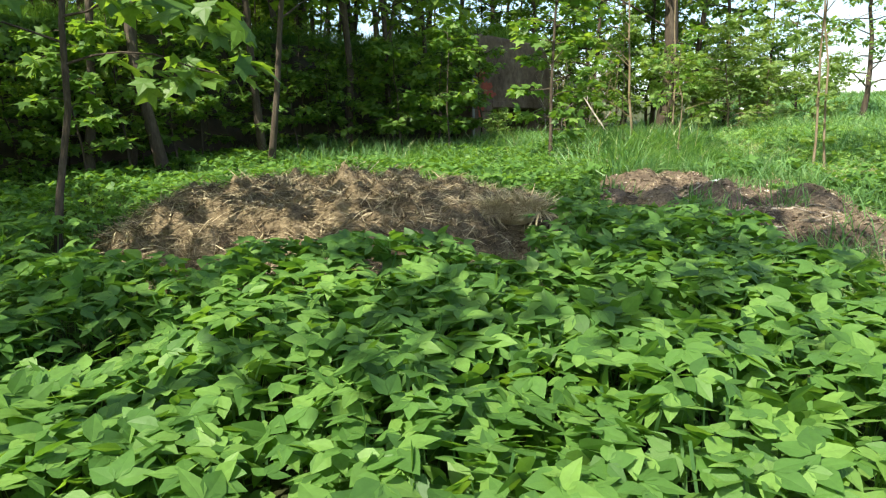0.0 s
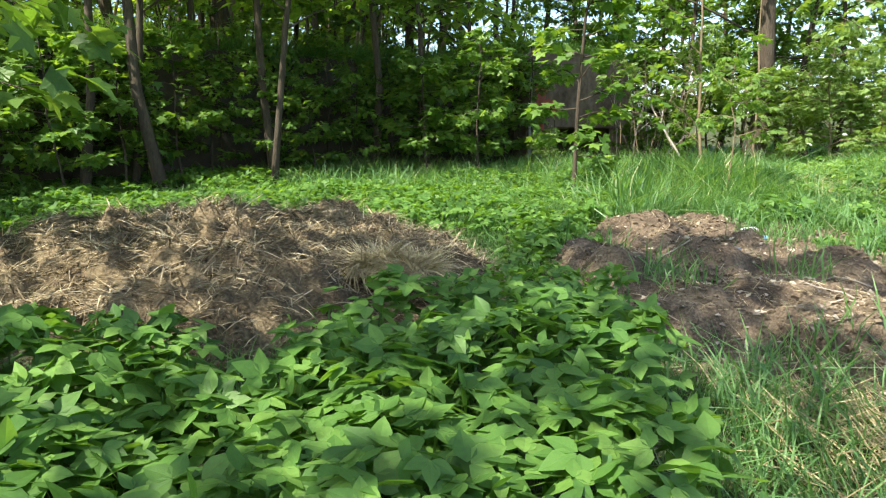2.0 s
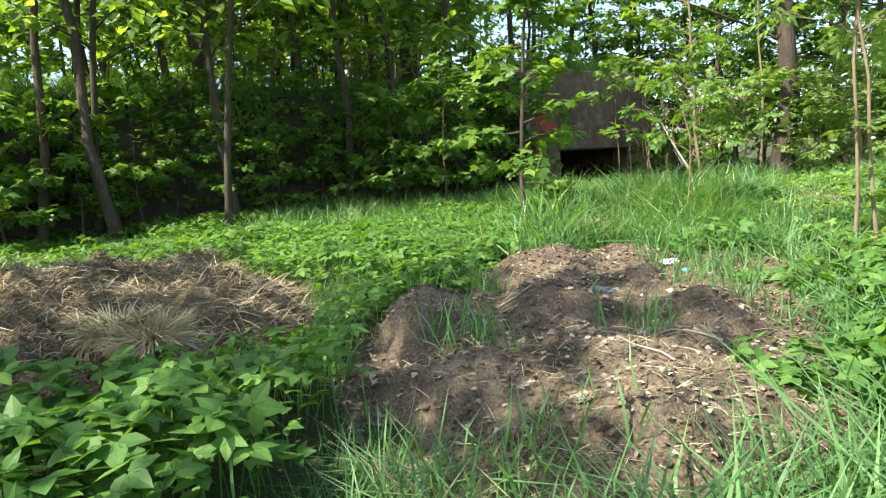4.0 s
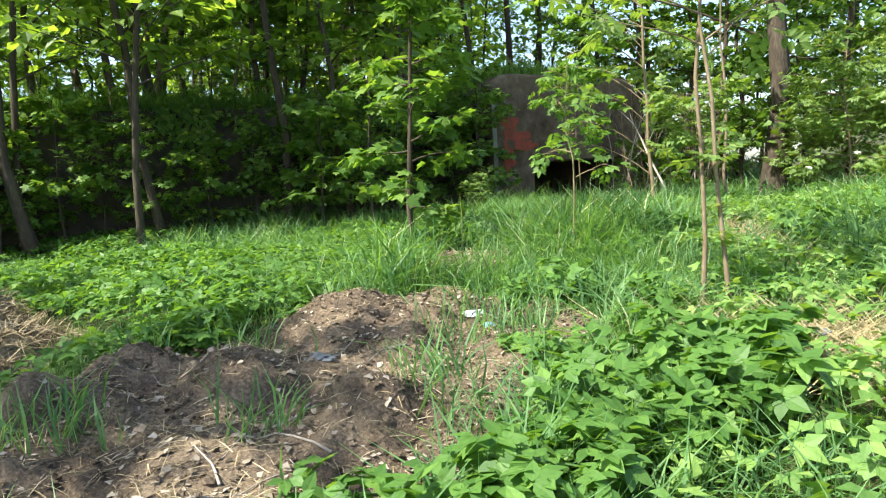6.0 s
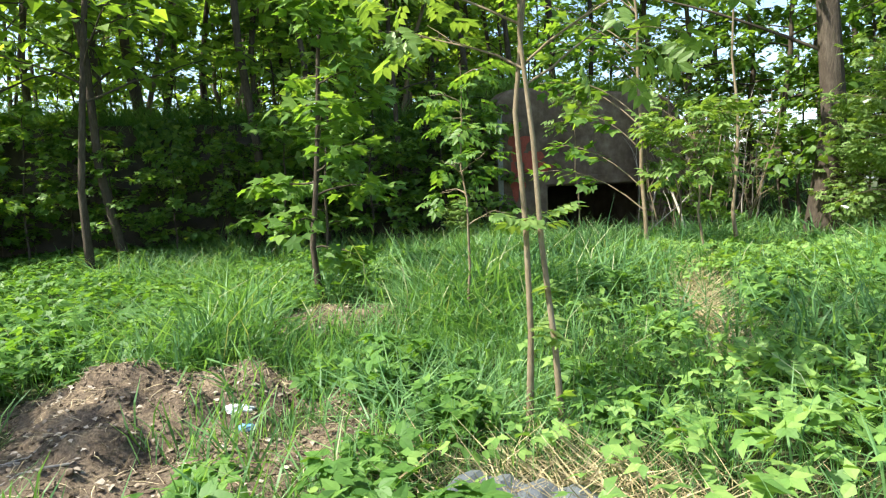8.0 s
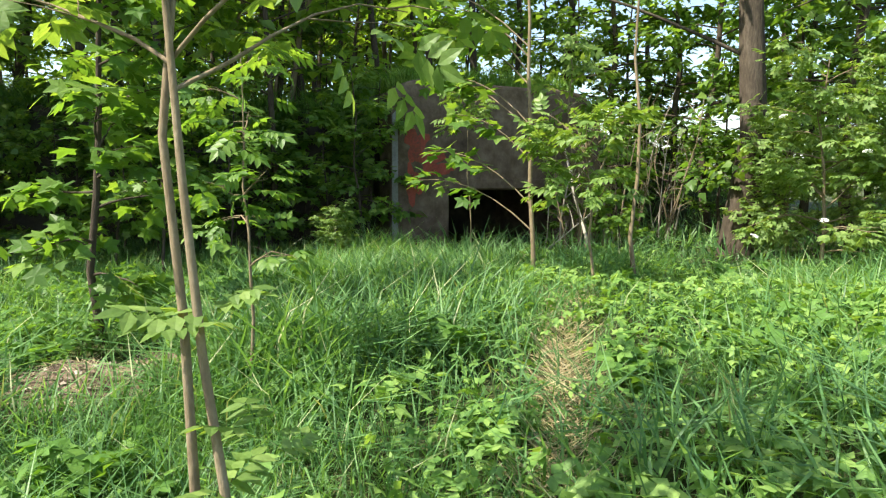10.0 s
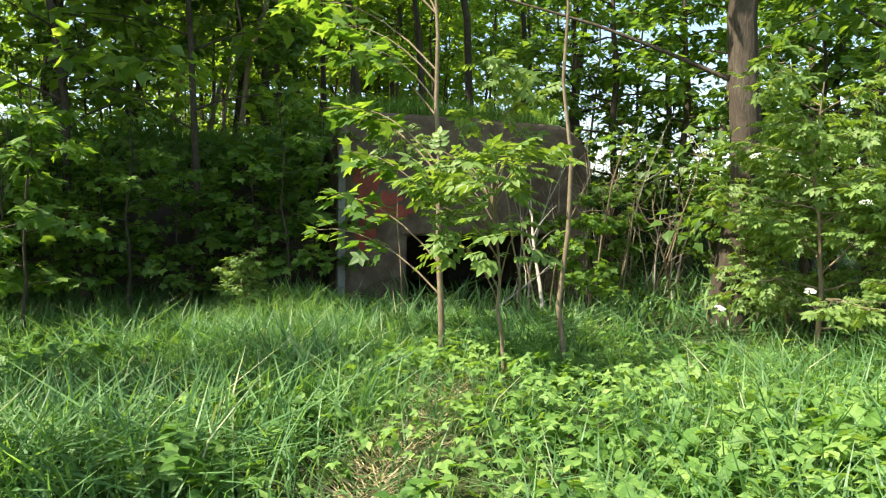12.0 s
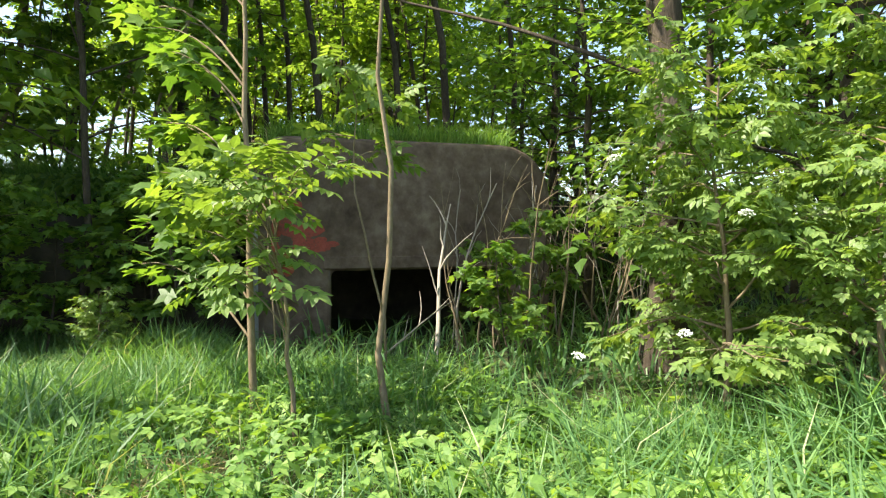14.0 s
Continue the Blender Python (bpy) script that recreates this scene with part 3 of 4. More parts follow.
# twin-stemmed ash sapling by the soil heap
for q, (x, y, sd, tipx, h) in enumerate(((5.24, 11.62, 91, 0.5, 4.6), (5.40, 11.70, 92, -0.5, 4.2))):
    ob = tree("ash_sapling", "slender sunlit ash sapling with feathery leaves and pale bark", "tree", "pair of saplings by the soil heap", sd, PALE_BARK, BUSH, True,
              height=h, radius=0.019, crown_from=0.4, branches=11, reach=0.9, shape=PINNATE, leaf=0.21, per_twig=3, twigs=4, rise=0.55, droop=0.12, lean=0.02, taper_crown=0.3, sides=7)
    ob.matrix_basis = stand(ob, x, y, 40 * q, 1.0, 0.02, tipx, 0)
    rng = np.random.default_rng(sd)
    for z in ((0.55, 1.15, 1.2), (0.75,))[q]:
        a = rng.uniform(0, 6.28, 5)
        d = np.stack([np.cos(a), np.sin(a), rng.uniform(-0.1, 0.4, 5)], 1)
        spray = strew(PINNATE, np.array([0, 0, z]) + d * 0.05 + rng.normal(0, 0.03, (5, 3)), d, np.array([0, 0, 1.0]) + rng.normal(0, 0.3, (5, 3)), rng.uniform(0.15, 0.26, 5))
        tagged(part("sprout", mesh_of("sprout", *spray, BUSH), ob, "leafy side sprout low on the stem"), kind="stuff")
small_ash = tree("rowan_sapling", "small thin sapling with feathery leaves in the tall grass", "tree", "", 95, PALE_BARK, MAPLE, True,
                 height=2.2, radius=0.014, crown_from=0.4, branches=9, reach=0.42, shape=PINNATE, leaf=0.17, per_twig=4, twigs=3, rise=0.5, droop=0.12, lean=0.03, sides=6)
small_ash.matrix_basis = stand(small_ash, 3.75, 13.1)

# old tree beside the bunker, with one long dark limb
old = thing("old_tree", "old tree with a thick fissured trunk and a long bare limb", "tree")
rng = np.random.default_rng(5)
trunk, arms, fine, crown = grow(rng, 15, 0.2, 0.3, 34, 3.0, CROWN_LEAF, 0.24, 20, 6, 0.3, 0.08, 0.004, 0.5, 14)
v, f = trunk
ang = np.arctan2(v[:, 1], v[:, 0])
v[:, :2] *= (1 + 0.07 * np.sin(ang * 7))[:, None]
part("trunk", mesh_of("trunk", v, f, BARK, True), old)
for arm in arms:
    part("branch", mesh_of("branch", *arm, BARK, True), old)
bp, br = limb(rng, (0, 0, 3.0), (-0.75, -0.35, 0.42), 4.2, 0.03, -0.01, 8, 0.07)
part("long_limb", mesh_of("long_limb", *tube(bp, br, 7), BARK, True), old)
tagged(part("twigwork", mesh_of("twigwork", *fine, BARK, True), old), kind="stuff")
tagged(part("crown", mesh_of("crown", *crown, CANOPY), old), kind="stuff")
old.matrix_basis = stand(old, 5.58, 20.75, 0, 1, 0.1)

# broad bright maples to the right of the bunker and by the field
edge = {}
for q in range(2):
    edge[q] = tree("field_maple", "sunlit bushy maple at the edge of the field", "tree", "maples by the field", 110 + q, BARK, MAPLE, True,
                   height=(6.5, 8.0)[q], radius=(0.07, 0.1)[q], crown_from=(0.1, 0.12)[q], branches=26, reach=(2.0, 2.4)[q], shape=FAR_LEAF, leaf=0.19, per_twig=12, twigs=6,
                   rise=0.4, droop=0.1, lean=0.03, taper_crown=0.6, sides=8)
plant_all(edge, [(0, 5.9, 24.2, 10, 0.8, 0, 0), (1, 7.4, 26.5, 100, 0.95, 0, 0), (1, 3.7, 25.2, 30, 0.95, 0, 0), (0, 2.2, 26.8, 130, 1.0, 0, 0), (1, 6.2, 24.8, 210, 0.9, 0, 0), (0, 4.9, 23.6, 80, 0.65, 0, 0), (0, 3.4, 25.6, 200, 0.75, 0, 0), (1, 4.6, 28.5, 250, 1.0, 0, 0), (1, 7.7, 22.3, 300, 0.85, 0, 0), (0, 8.9, 22.4, 40, 0.8, 0, 0), (0, 10.2, 23.4, 140, 0.75, 0, 0), (0, 0.6, 26.5, 20, 0.7, 0, 0), (1, -1.5, 28.5, 60, 0.8, 0, 0),
                 (1, 1.8, 30, 20, 1.0, 0, 0), (0, 8.6, 25.4, 90, 0.6, 0, 0), (1, 22, 33, 30, 1.1, 0, 0), (0, 19.5, 31, 130, 1.2, 0, 0), (1, 25, 30, 80, 1.2, 0, 0), (1, 21, 25, 180, 1.1, 0, 0), (1, 26, 36, 10, 1.3, 0, 0), (0, 5.2, 31, 150, 1.1, 0, 0), (1, 9.2, 29, 10, 0.8, 0, 0), (1, 7.0, 22.2, 70, 1.05, 0, 0), (1, 2.4, 24.9, 20, 1.0, 0, 0), (1, 4.5, 24.9, 120, 1.0, 0, 0), (1, 1.0, 26.0, 220, 1.05, 0, 0), (1, 5.6, 26.4, 310, 1.1, 0, 0), (1, 12.5, 24.0, 200, 0.9, 0, 0)])

# elderberry bushes at the bunker
elder = {}
for q in range(2):
    elder[q] = tree("elderberry_bush", "sunlit elderberry bush with pale yellow-green leaves", "bush", "elderberry bushes", 130 + q, PALE_BARK, BUSH, True,
                    height=(2.6, 2.1)[q], radius=0.03, crown_from=0.12, branches=(24, 20)[q], reach=(0.95, 0.8)[q], shape=PINNATE, leaf=0.165, per_twig=9, twigs=5, rise=0.5, droop=0.14, lean=0.04, taper_crown=0.4, sides=6)
plant_all(elder, [(0, 6.75, 19.2, 0, 0.98, 0, 0), (1, 7.7, 19.2, 70, 0.9, 0, 0), (1, 6.3, 20.6, 140, 1.0, 0, 0), (0, 8.9, 19.6, 220, 0.9, 0, 0), (0, 7.7, 21.0, 10, 1.1, 0, 0), (1, 1.0, 17.2, 330, 0.5, 0, 0)])


# ---- bare stems and dead wood before the bunker ----
def stem(name, label, category, group, seed, x, y, height, radius, way, bark, forks=3):
    rng = np.random.default_rng(seed)
    ob = thing(name, label, category, group, at=(x, y, float(land(x, y)) - 0.08))
    bp, br = limb(rng, (0, 0, 0), way, height, radius, -0.01, 8, 0.07)
    part("main_stem", mesh_of("main_stem", *tube(bp, br, 6), bark, True), ob)
    for q in range(forks):
        k = 3 + q % 4
        tp, trd = limb(rng, bp[k], unit(bp[k + 1] - bp[k]) + rng.normal(0, 0.55, 3), height * rng.uniform(0.15, 0.32), radius * 0.45, 0.0, 5, 0.15)
        part("twig", mesh_of("twig", *tube(tp, trd, 4), bark, True), ob)
    return ob


rr = random.Random(21)
for q in range(34):
    s = rr.uniform(2.5, 5.6)
    p = CORNER + FRONT * s - BACK * rr.uniform(0.3, 1.9)
    stem("bare_stem", "thin bare grey shrub stem in the thicket", "shrub stem", "thicket of bare stems", 200 + q, p[0], p[1], rr.uniform(1.3, 2.9), rr.uniform(0.008, 0.024),
         (rr.uniform(-0.3, 0.3), rr.uniform(-0.2, 0.2), 1), rr.choice((PALE_BARK, DEAD_WOOD, PALE_BARK)), 4)
for q, (x, y, h, r, tx, ty, sd) in enumerate(((5.0, 17.75, 5.2, 0.026, 0, -1, 72), (3.95, 18.6, 3.0, 0.016, 2, -6, 73), (2.45, 18.4, 2.6, 0.013, 0, -3, 74))):
    ob = tree("elderberry_sapling", "slender elderberry stem with sunlit leaves before the bunker", "tree", "saplings before the bunker", sd, PALE_BARK, BUSH, True,
              height=h, radius=r, crown_from=(0.68, 0.72, 0.76)[q], branches=(7, 5, 4)[q], reach=(0.8, 0.5, 0.35)[q], shape=PINNATE, leaf=(0.24, 0.23, 0.2)[q], per_twig=4, twigs=4, rise=0.4, droop=0.14, lean=0.02, taper_crown=0.3, sides=7)
    ob.matrix_basis = stand(ob, x, y, 70 * q, 1, 0.03, tx, ty)


def spray_tree(name, label, seed, base, top, radius, tips, bark, leaves, shape, leaf, per):
    """A stem from base to top whose branches bend over to the given tips and carry leaves on their outer half."""
    rng = np.random.default_rng(seed)
    root = np.array([base[0], base[1], float(land(*base)) - 0.1])
    rise = np.array(top) - root
    k = np.linspace(0, 1, 9)
    stem_pts = k[:, None] * rise + np.concatenate([np.zeros((1, 3)), rng.normal(0, 0.018, (8, 3))]) * np.array([1, 1, 0])
    ob = thing(name, label, "tree", at=tuple(root))
    part("trunk", mesh_of("trunk", *tube(stem_pts, radius * (1 - 0.7 * k), 8), bark, True), ob)
    pos, along = [], []
    for tip in tips:
        end = np.array(tip) - root
        f = min(0.96, max(0.15, (end[2] - 0.25 - 0.3 * np.linalg.norm(end[:2])) / rise[2]))
        start = np.array([np.interp(f, k, stem_pts[:, c]) for c in range(3)])
        u = np.linspace(0, 1, 7)[:, None]
        bp = start + u * (end - start) + np.array([0, 0, 1.0]) * (0.25 * np.linalg.norm(end - start)) * (u - u * u) * 2
        part("branch", mesh_of("branch", *tube(bp, np.linspace(radius * 0.32, 0.003, 7), 5), bark, True), ob)
        v = rng.uniform(0.4, 1.03, per)
        c = np.stack([np.interp(v, u[:, 0], bp[:, a]) for a in range(3)], 1)
        sidew = unit(np.cross(end - start, [0, 0, 1.0]))
        out = rng.normal(0, 1, (per, 1)) * sidew + 0.5 * unit(end - start) + rng.normal(0, 0.3, (per, 3))
        pos.append(c + unit(out) * leaf * rng.uniform(0.2, 1.1, (per, 1)) - np.array([0, 0, 1.0]) * rng.uniform(0, 0.5, (per, 1)) * leaf)
        along.append(unit(out) - np.array([0, 0, 0.35]))
    pos, along = np.concatenate(pos), np.concatenate(along)
    crown = strew(shape, pos, along, np.array([0, 0, 1.0]) + rng.normal(0, 0.35, (len(pos), 3)), leaf * rng.uniform(0.65, 1.2, len(pos)))
    tagged(part("crown", mesh_of("crown", *crown, leaves), ob), kind="stuff")
    return ob


# the maple whose sprays hang before the bunker, and the elder in its lee
maple_tips = [(2.5, 17.0, 2.25), (2.75, 16.95, 2.6), (2.85, 17.1, 3.45), (2.4, 17.2, 3.5), (3.1, 16.9, 3.0), (2.2, 17.4, 4.1), (2.9, 16.9, 4.2), (3.4, 16.8, 3.9),
              (3.3, 17.4, 4.7), (2.6, 17.0, 4.9), (4.2, 17.0, 4.8), (4.0, 17.5, 5.4), (3.0, 17.3, 5.5), (2.1, 16.9, 5.2), (1.9, 17.2, 4.6)]
spray_tree("hanging_maple", "slender maple with bright leaf sprays hanging before the bunker", 77, (3.95, 17.22), (3.75, 17.2, 5.9), 0.032, maple_tips, PALE_BARK, MAPLE, MAPLE_SHAPE, 0.17, 30)
re = random.Random(78)
elder_tips = [(4.62 + re.uniform(-0.55, 0.5), 16.9 + re.uniform(-0.45, 0.4), re.uniform(2.15, 3.0)) for _ in range(22)]
spray_tree("elderberry_sapling", "leaning elderberry with a bunch of sunlit pale leaves", 79, (4.72, 17.05), (4.6, 16.95, 2.9), 0.02, elder_tips, PALE_BARK, BUSH, PINNATE, 0.24, 9)
stem("dead_branch", "bleached dead branch leaning among the saplings", "branch", "", 320, 4.0, 19.2, 2.6, 0.03, (-0.55, 0.45, 0.8), DEAD_WOOD, 4)
stem("dead_branch", "bleached dead branch leaning over the opening", "branch", "", 321, 2.9, 18.9, 1.5, 0.018, (0.6, 0.3, 0.45), DEAD_WOOD, 4)


# ---- hay heap and soil heap ----
def humps(count, seed, x0, x1, y0, y1, wide, high):
    """Forkfuls thrown on a heap, each a rounded hump."""
    rh = random.Random(seed)
    return [(rh.uniform(x0, x1), rh.uniform(y0, y1), wide * rh.uniform(0.6, 1.3), wide * rh.uniform(0.5, 1.1), high * rh.uniform(0.4, 1.2)) for _ in range(count)]


def mound(name, mask, height, x0, x1, y0, y1, step, lumps, forks, mat):
    xs, ys = np.arange(x0, x1, step), np.arange(y0, y1, step)
    X, Y = np.meshgrid(xs, ys)
    m = mask(X, Y)

    def top(x, y):
        k = mask(x, y)
        rise = height * np.clip(k, 0, 1) ** 0.8
        for scale, amp, seed in lumps:
            rise = rise + amp * (drift(x * scale, y * scale, seed) - 0.45) * ease(k, 0.0, 0.25)
        for hx, hy, rx, ry, h in forks:
            d = ((x - hx) / rx) ** 2 + ((y - hy) / ry) ** 2 + 0.7 * (drift(x * 5, y * 5, 17) - 0.5)
            rise = rise + h * np.sqrt(np.clip(1.1 - d, 0.0, 1.0)) * ease(k, 0.05, 0.4)
        return land(x, y) + rise

    Z = np.where(m > 0, top(X, Y), land(X, Y) - 0.12)
    n = len(xs)
    i, j = np.meshgrid(np.arange(n - 1), np.arange(len(ys) - 1))
    keep = (np.maximum.reduce([m[:-1, :-1], m[1:, :-1], m[:-1, 1:], m[1:, 1:]]) > 0).ravel()
    q = np.stack([j * n + i, j * n + i + 1, (j + 1) * n + i + 1, (j + 1) * n + i], -1).reshape(-1, 4)[keep]
    return mesh_of(name, np.stack([X, Y, Z], -1).reshape(-1, 3), q, mat, True), top


def scatter(rng, count, x0, x1, y0, y1, chance):
    x, y = rng.uniform(x0, x1, count), rng.uniform(y0, y1, count)
    ok = rng.random(count) < chance(x, y)
    return x[ok], y[ok]


STALK = (np.array([(-0.016, 0, 0), (0.016, 0, 0), (0.015, 0.5, 0.07), (-0.015, 0.5, 0.07), (0.0, 1.0, 0.0)]), np.array([(0, 1, 2), (0, 2, 3), (3, 2, 4)]))
rng = np.random.default_rng(3)
hay_lumps = ((1.0, 0.2, 11), (2.6, 0.15, 12), (5.5, 0.17, 13), (12.0, 0.12, 14), (26.0, 0.06, 15))
hay = thing("hay_heap", "low spreading heap of rotting brown hay and straw", "hay heap")
body, hay_z = mound("matted_hay", hay_mask, 0.46, -3.9, 2.4, 5.7, 11.1, 0.035, hay_lumps, humps(40, 8, -2.9, 1.2, 6.6, 10.0, 0.38, 0.07), HAY_BODY)
part("matted_hay", body, hay)
x, y = scatter(rng, 70000, -3.8, 2.2, 5.8, 10.9, lambda x, y: (hay_mask(x, y) > 0.02) * 1.0)
a = rng.uniform(0, 6.28, len(x))
d = np.stack([np.cos(a), np.sin(a), rng.normal(0.05, 0.28, len(x))], 1)
straws = strew(STALK, np.stack([x, y, hay_z(x, y) + 0.004], 1), d, np.array([0, 0, 1.0]) + rng.normal(0, 0.3, (len(x), 3)), rng.uniform(0.06, 0.26, len(x)))
tagged(part("loose_straw", mesh_of("loose_straw", *straws, STRAW), hay), kind="stuff")
# a paler tuft of fresh hay at the heap's end
v = []
fresh = thing("hay_tuft", "small rounded tuft of pale fresh hay on the heap", "hay heap", at=(0.9, 7.67, float(hay_z(np.array(0.9), np.array(7.67))) + 0.01))
bm = bmesh.new()
bmesh.ops.create_icosphere(bm, subdivisions=3, radius=1)
for w in bm.verts:
    n = 1 + 0.3 * noise.noise(w.co * 1.6) + 0.18 * noise.noise(w.co * 5)
    w.co = Vector((w.co.x * 0.19 * n, w.co.y * 0.15 * n, w.co.z * 0.06 * n))
me = bpy.data.meshes.new("tuft_body")
bm.to_mesh(me)
bm.free()
me.materials.append(FRESH_HAY)
me.polygons.foreach_set("use_smooth", np.full(len(me.polygons), True))
part("tuft_body", me, fresh)
n = 2600
a, r = rng.uniform(0, 6.28, n), np.sqrt(rng.random(n)) * 0.29
d = np.stack([np.cos(a * 3.1), np.sin(a * 3.1), rng.normal(0, 0.45, n)], 1)
straws = strew(STALK, np.stack([r * np.cos(a), r * np.sin(a) * 0.8, 0.11 * np.sqrt(1 - (r / 0.3) ** 2) + 0.01], 1), d, np.array([0, 0, 1.0]) + rng.normal(0, 0.3, (n, 3)), rng.uniform(0.1, 0.26, n))
tagged(part("loose_straw", mesh_of("loose_straw", *straws, FRESH_HAY), fresh), kind="stuff")

soil_lumps = ((0.8, 0.16, 21), (2.0, 0.14, 22), (4.5, 0.1, 23), (12.0, 0.05, 24), (24.0, 0.025, 25))
heap = thing("soil_heap", "low lumpy heap of dry brown soil and garden waste", "soil heap")
body, soil_z = mound("soil", soil_mask, 0.12, 1.2, 5.4, 6.0, 14.2, 0.035, soil_lumps, humps(30, 9, 1.9, 4.5, 7.4, 12.0, 0.34, 0.1), SOIL)
part("soil", body, heap)
x, y = scatter(rng, 46000, 1.4, 5.2, 6.2, 14.0, lambda x, y: (soil_mask(x, y) > 0) * (0.25 + 0.75 * drift(x * 1.5, y * 1.5, 31) ** 2))
a = rng.uniform(0, 6.28, len(x))
d = np.stack([np.cos(a), np.sin(a), rng.normal(0.03, 0.2, len(x))], 1)
straws = strew(STALK, np.stack([x, y, soil_z(x, y) + 0.005], 1), d, np.array([0, 0, 1.0]) + rng.normal(0, 0.3, (len(x), 3)), rng.uniform(0.04, 0.15, len(x)))
tagged(part("loose_straw", mesh_of("loose_straw", *straws, STRAW), heap), kind="stuff")
x, y = scatter(rng, 14000, 1.4, 5.2, 6.2, 14.0, lambda x, y: (soil_mask(x, y) > 0) * 0.8)
a = rng.uniform(0, 6.28, len(x))
flakes = strew(FAR_LEAF, np.stack([x, y, soil_z(x, y) + 0.008], 1), np.stack([np.cos(a), np.sin(a), rng.normal(0, 0.25, len(x))], 1), np.array([0, 0, 1.0]) + rng.normal(0, 0.35, (len(x), 3)), rng.uniform(0.018, 0.055, len(x)))
tagged(part("leaf_litter", mesh_of("leaf_litter", *flakes, FLAKE), heap), kind="stuff")
lumps = []
for q in range(3):
    bm = bmesh.new()
    bmesh.ops.create_icosphere(bm, subdivisions=1, radius=1)
    v = np.array([w.co for w in bm.verts]) * np.array([1.0, 0.8, 0.6]) * rng.uniform(0.7, 1.2, (len(bm.verts), 1))
    f = np.array([[w.index for w in face.verts] for face in bm.faces])
    bm.free()
    x, y = scatter(rng, 1200, 1.6, 5.0, 7.0, 13.8, lambda x, y: (soil_mask(x, y) > 0.1) * ease(drift(x * 1.4, y * 1.4, 33), 0.3, 0.6))
    lumps.append(strew((v, f), np.stack([x, y, soil_z(x, y) + 0.006], 1), rng.normal(0, 1, (len(x), 3)), np.array([0, 0, 1.0]) + rng.normal(0, 0.4, (len(x), 3)), 0.008 + 0.03 * rng.random(len(x)) ** 2.5))
tagged(part("clod_cover", mesh_of("clod_cover", *joined(lumps), SOIL), heap), kind="stuff")
for q in range(14):
    x, y = rr.uniform(2.2, 4.4), rr.uniform(7.6, 11.4)
    a = rr.uniform(0, 6.28)
    bp, br = limb(np.random.default_rng(400 + q), (0, 0, 0), (math.cos(a), math.sin(a), 0.03), rr.uniform(0.2, 0.7), 0.007, 0.02, 6, 0.12)
    bp[:, 2] = soil_z(bp[:, 0] + x, bp[:, 1] + y) - soil_z(np.array(x), np.array(y))
    ob = new("twig", mesh_of("twig", *tube(bp, br, 5), DEAD_WOOD, True))
    ob.matrix_world = pose(x, y, float(soil_z(np.array(x), np.array(y))) + 0.008)
    tagged(ob, "short dry grey twig lying on the soil heap", "twig", "twigs on the soil heap")


# ---- litter ----
def crumpled(name, label, category, mat, x, y, sx, sy, sz, seed, turn, lift=0.02):
    bm = bmesh.new()
    bmesh.ops.create_icosphere(bm, subdivisions=3, radius=1)
    off = Vector((seed * 3.7, seed * 1.3, 0))
    for w in bm.verts:
        n = 1 + 0.55 * noise.noise(w.co * 1.7 + off) + 0.25 * noise.noise(w.co * 4.5 + off)
        w.co = Vector((w.co.x * sx * n, w.co.y * sy * n, max(w.co.z * n, -0.35) * sz))
    me = bpy.data.meshes.new(name)
    bm.to_mesh(me)
    bm.free()
    me.materials.append(mat)
    ob = new(name, me)
    ob.matrix_world = pose(x, y, float(max(land(x, y), soil_z(np.array(x), np.array(y)))) + lift, 0, 0, turn)
    return tagged(ob, label, category)


crumpled("plastic_bag", "crumpled dirty white plastic bag on the soil", "litter", WHITE_PLASTIC, 3.66, 10.89, 0.085, 0.05, 0.03, 1, 20, 0.0)
crumpled("plastic_wrapper", "small crumpled light blue plastic wrapper on the soil", "litter", BLUE_PLASTIC, 3.80, 10.82, 0.05, 0.035, 0.025, 2, 70, 0.0)
crumpled("dark_rag", "small dark blue-grey scrap of cloth on the soil", "litter", GREY_SHEET, 3.25, 9.55, 0.09, 0.06, 0.03, 3, 10)
crumpled("black_plastic", "crumpled black plastic sheet beside the roofing sheet", "litter", rough_material("black_plastic", [(0.3, (0.006, 0.006, 0.007)), (0.7, (0.02, 0.02, 0.022))], 6, 40, 0.004, 0.4, spec=0.5), 5.48, 10.45, 0.17, 0.13, 0.07, 4, 30, 0.0)
bm = bmesh.new()
bmesh.ops.create_grid(bm, x_segments=18, y_segments=8, size=0.5)
for w in bm.verts:
    w.co = Vector((w.co.x * 0.62, w.co.y * 0.36, 0.018 * math.sin(w.co.x * 26) + 0.05 * w.co.x + 0.02 * noise.noise(w.co * 5)))
ret = bmesh.ops.solidify(bm, geom=bm.faces[:], thickness=0.008)
me = bpy.data.meshes.new("roofing_sheet")
bm.to_mesh(me)
bm.free()
me.materials.append(GREY_SHEET)
ob = new("roofing_sheet", me)
ob.matrix_world = pose(5.6, 10.74, float(land(5.6, 10.74)) + 0.13, -8, 6, 12)
tagged(ob, "grey broken piece of roofing sheet lying in dry grass", "roofing sheet")


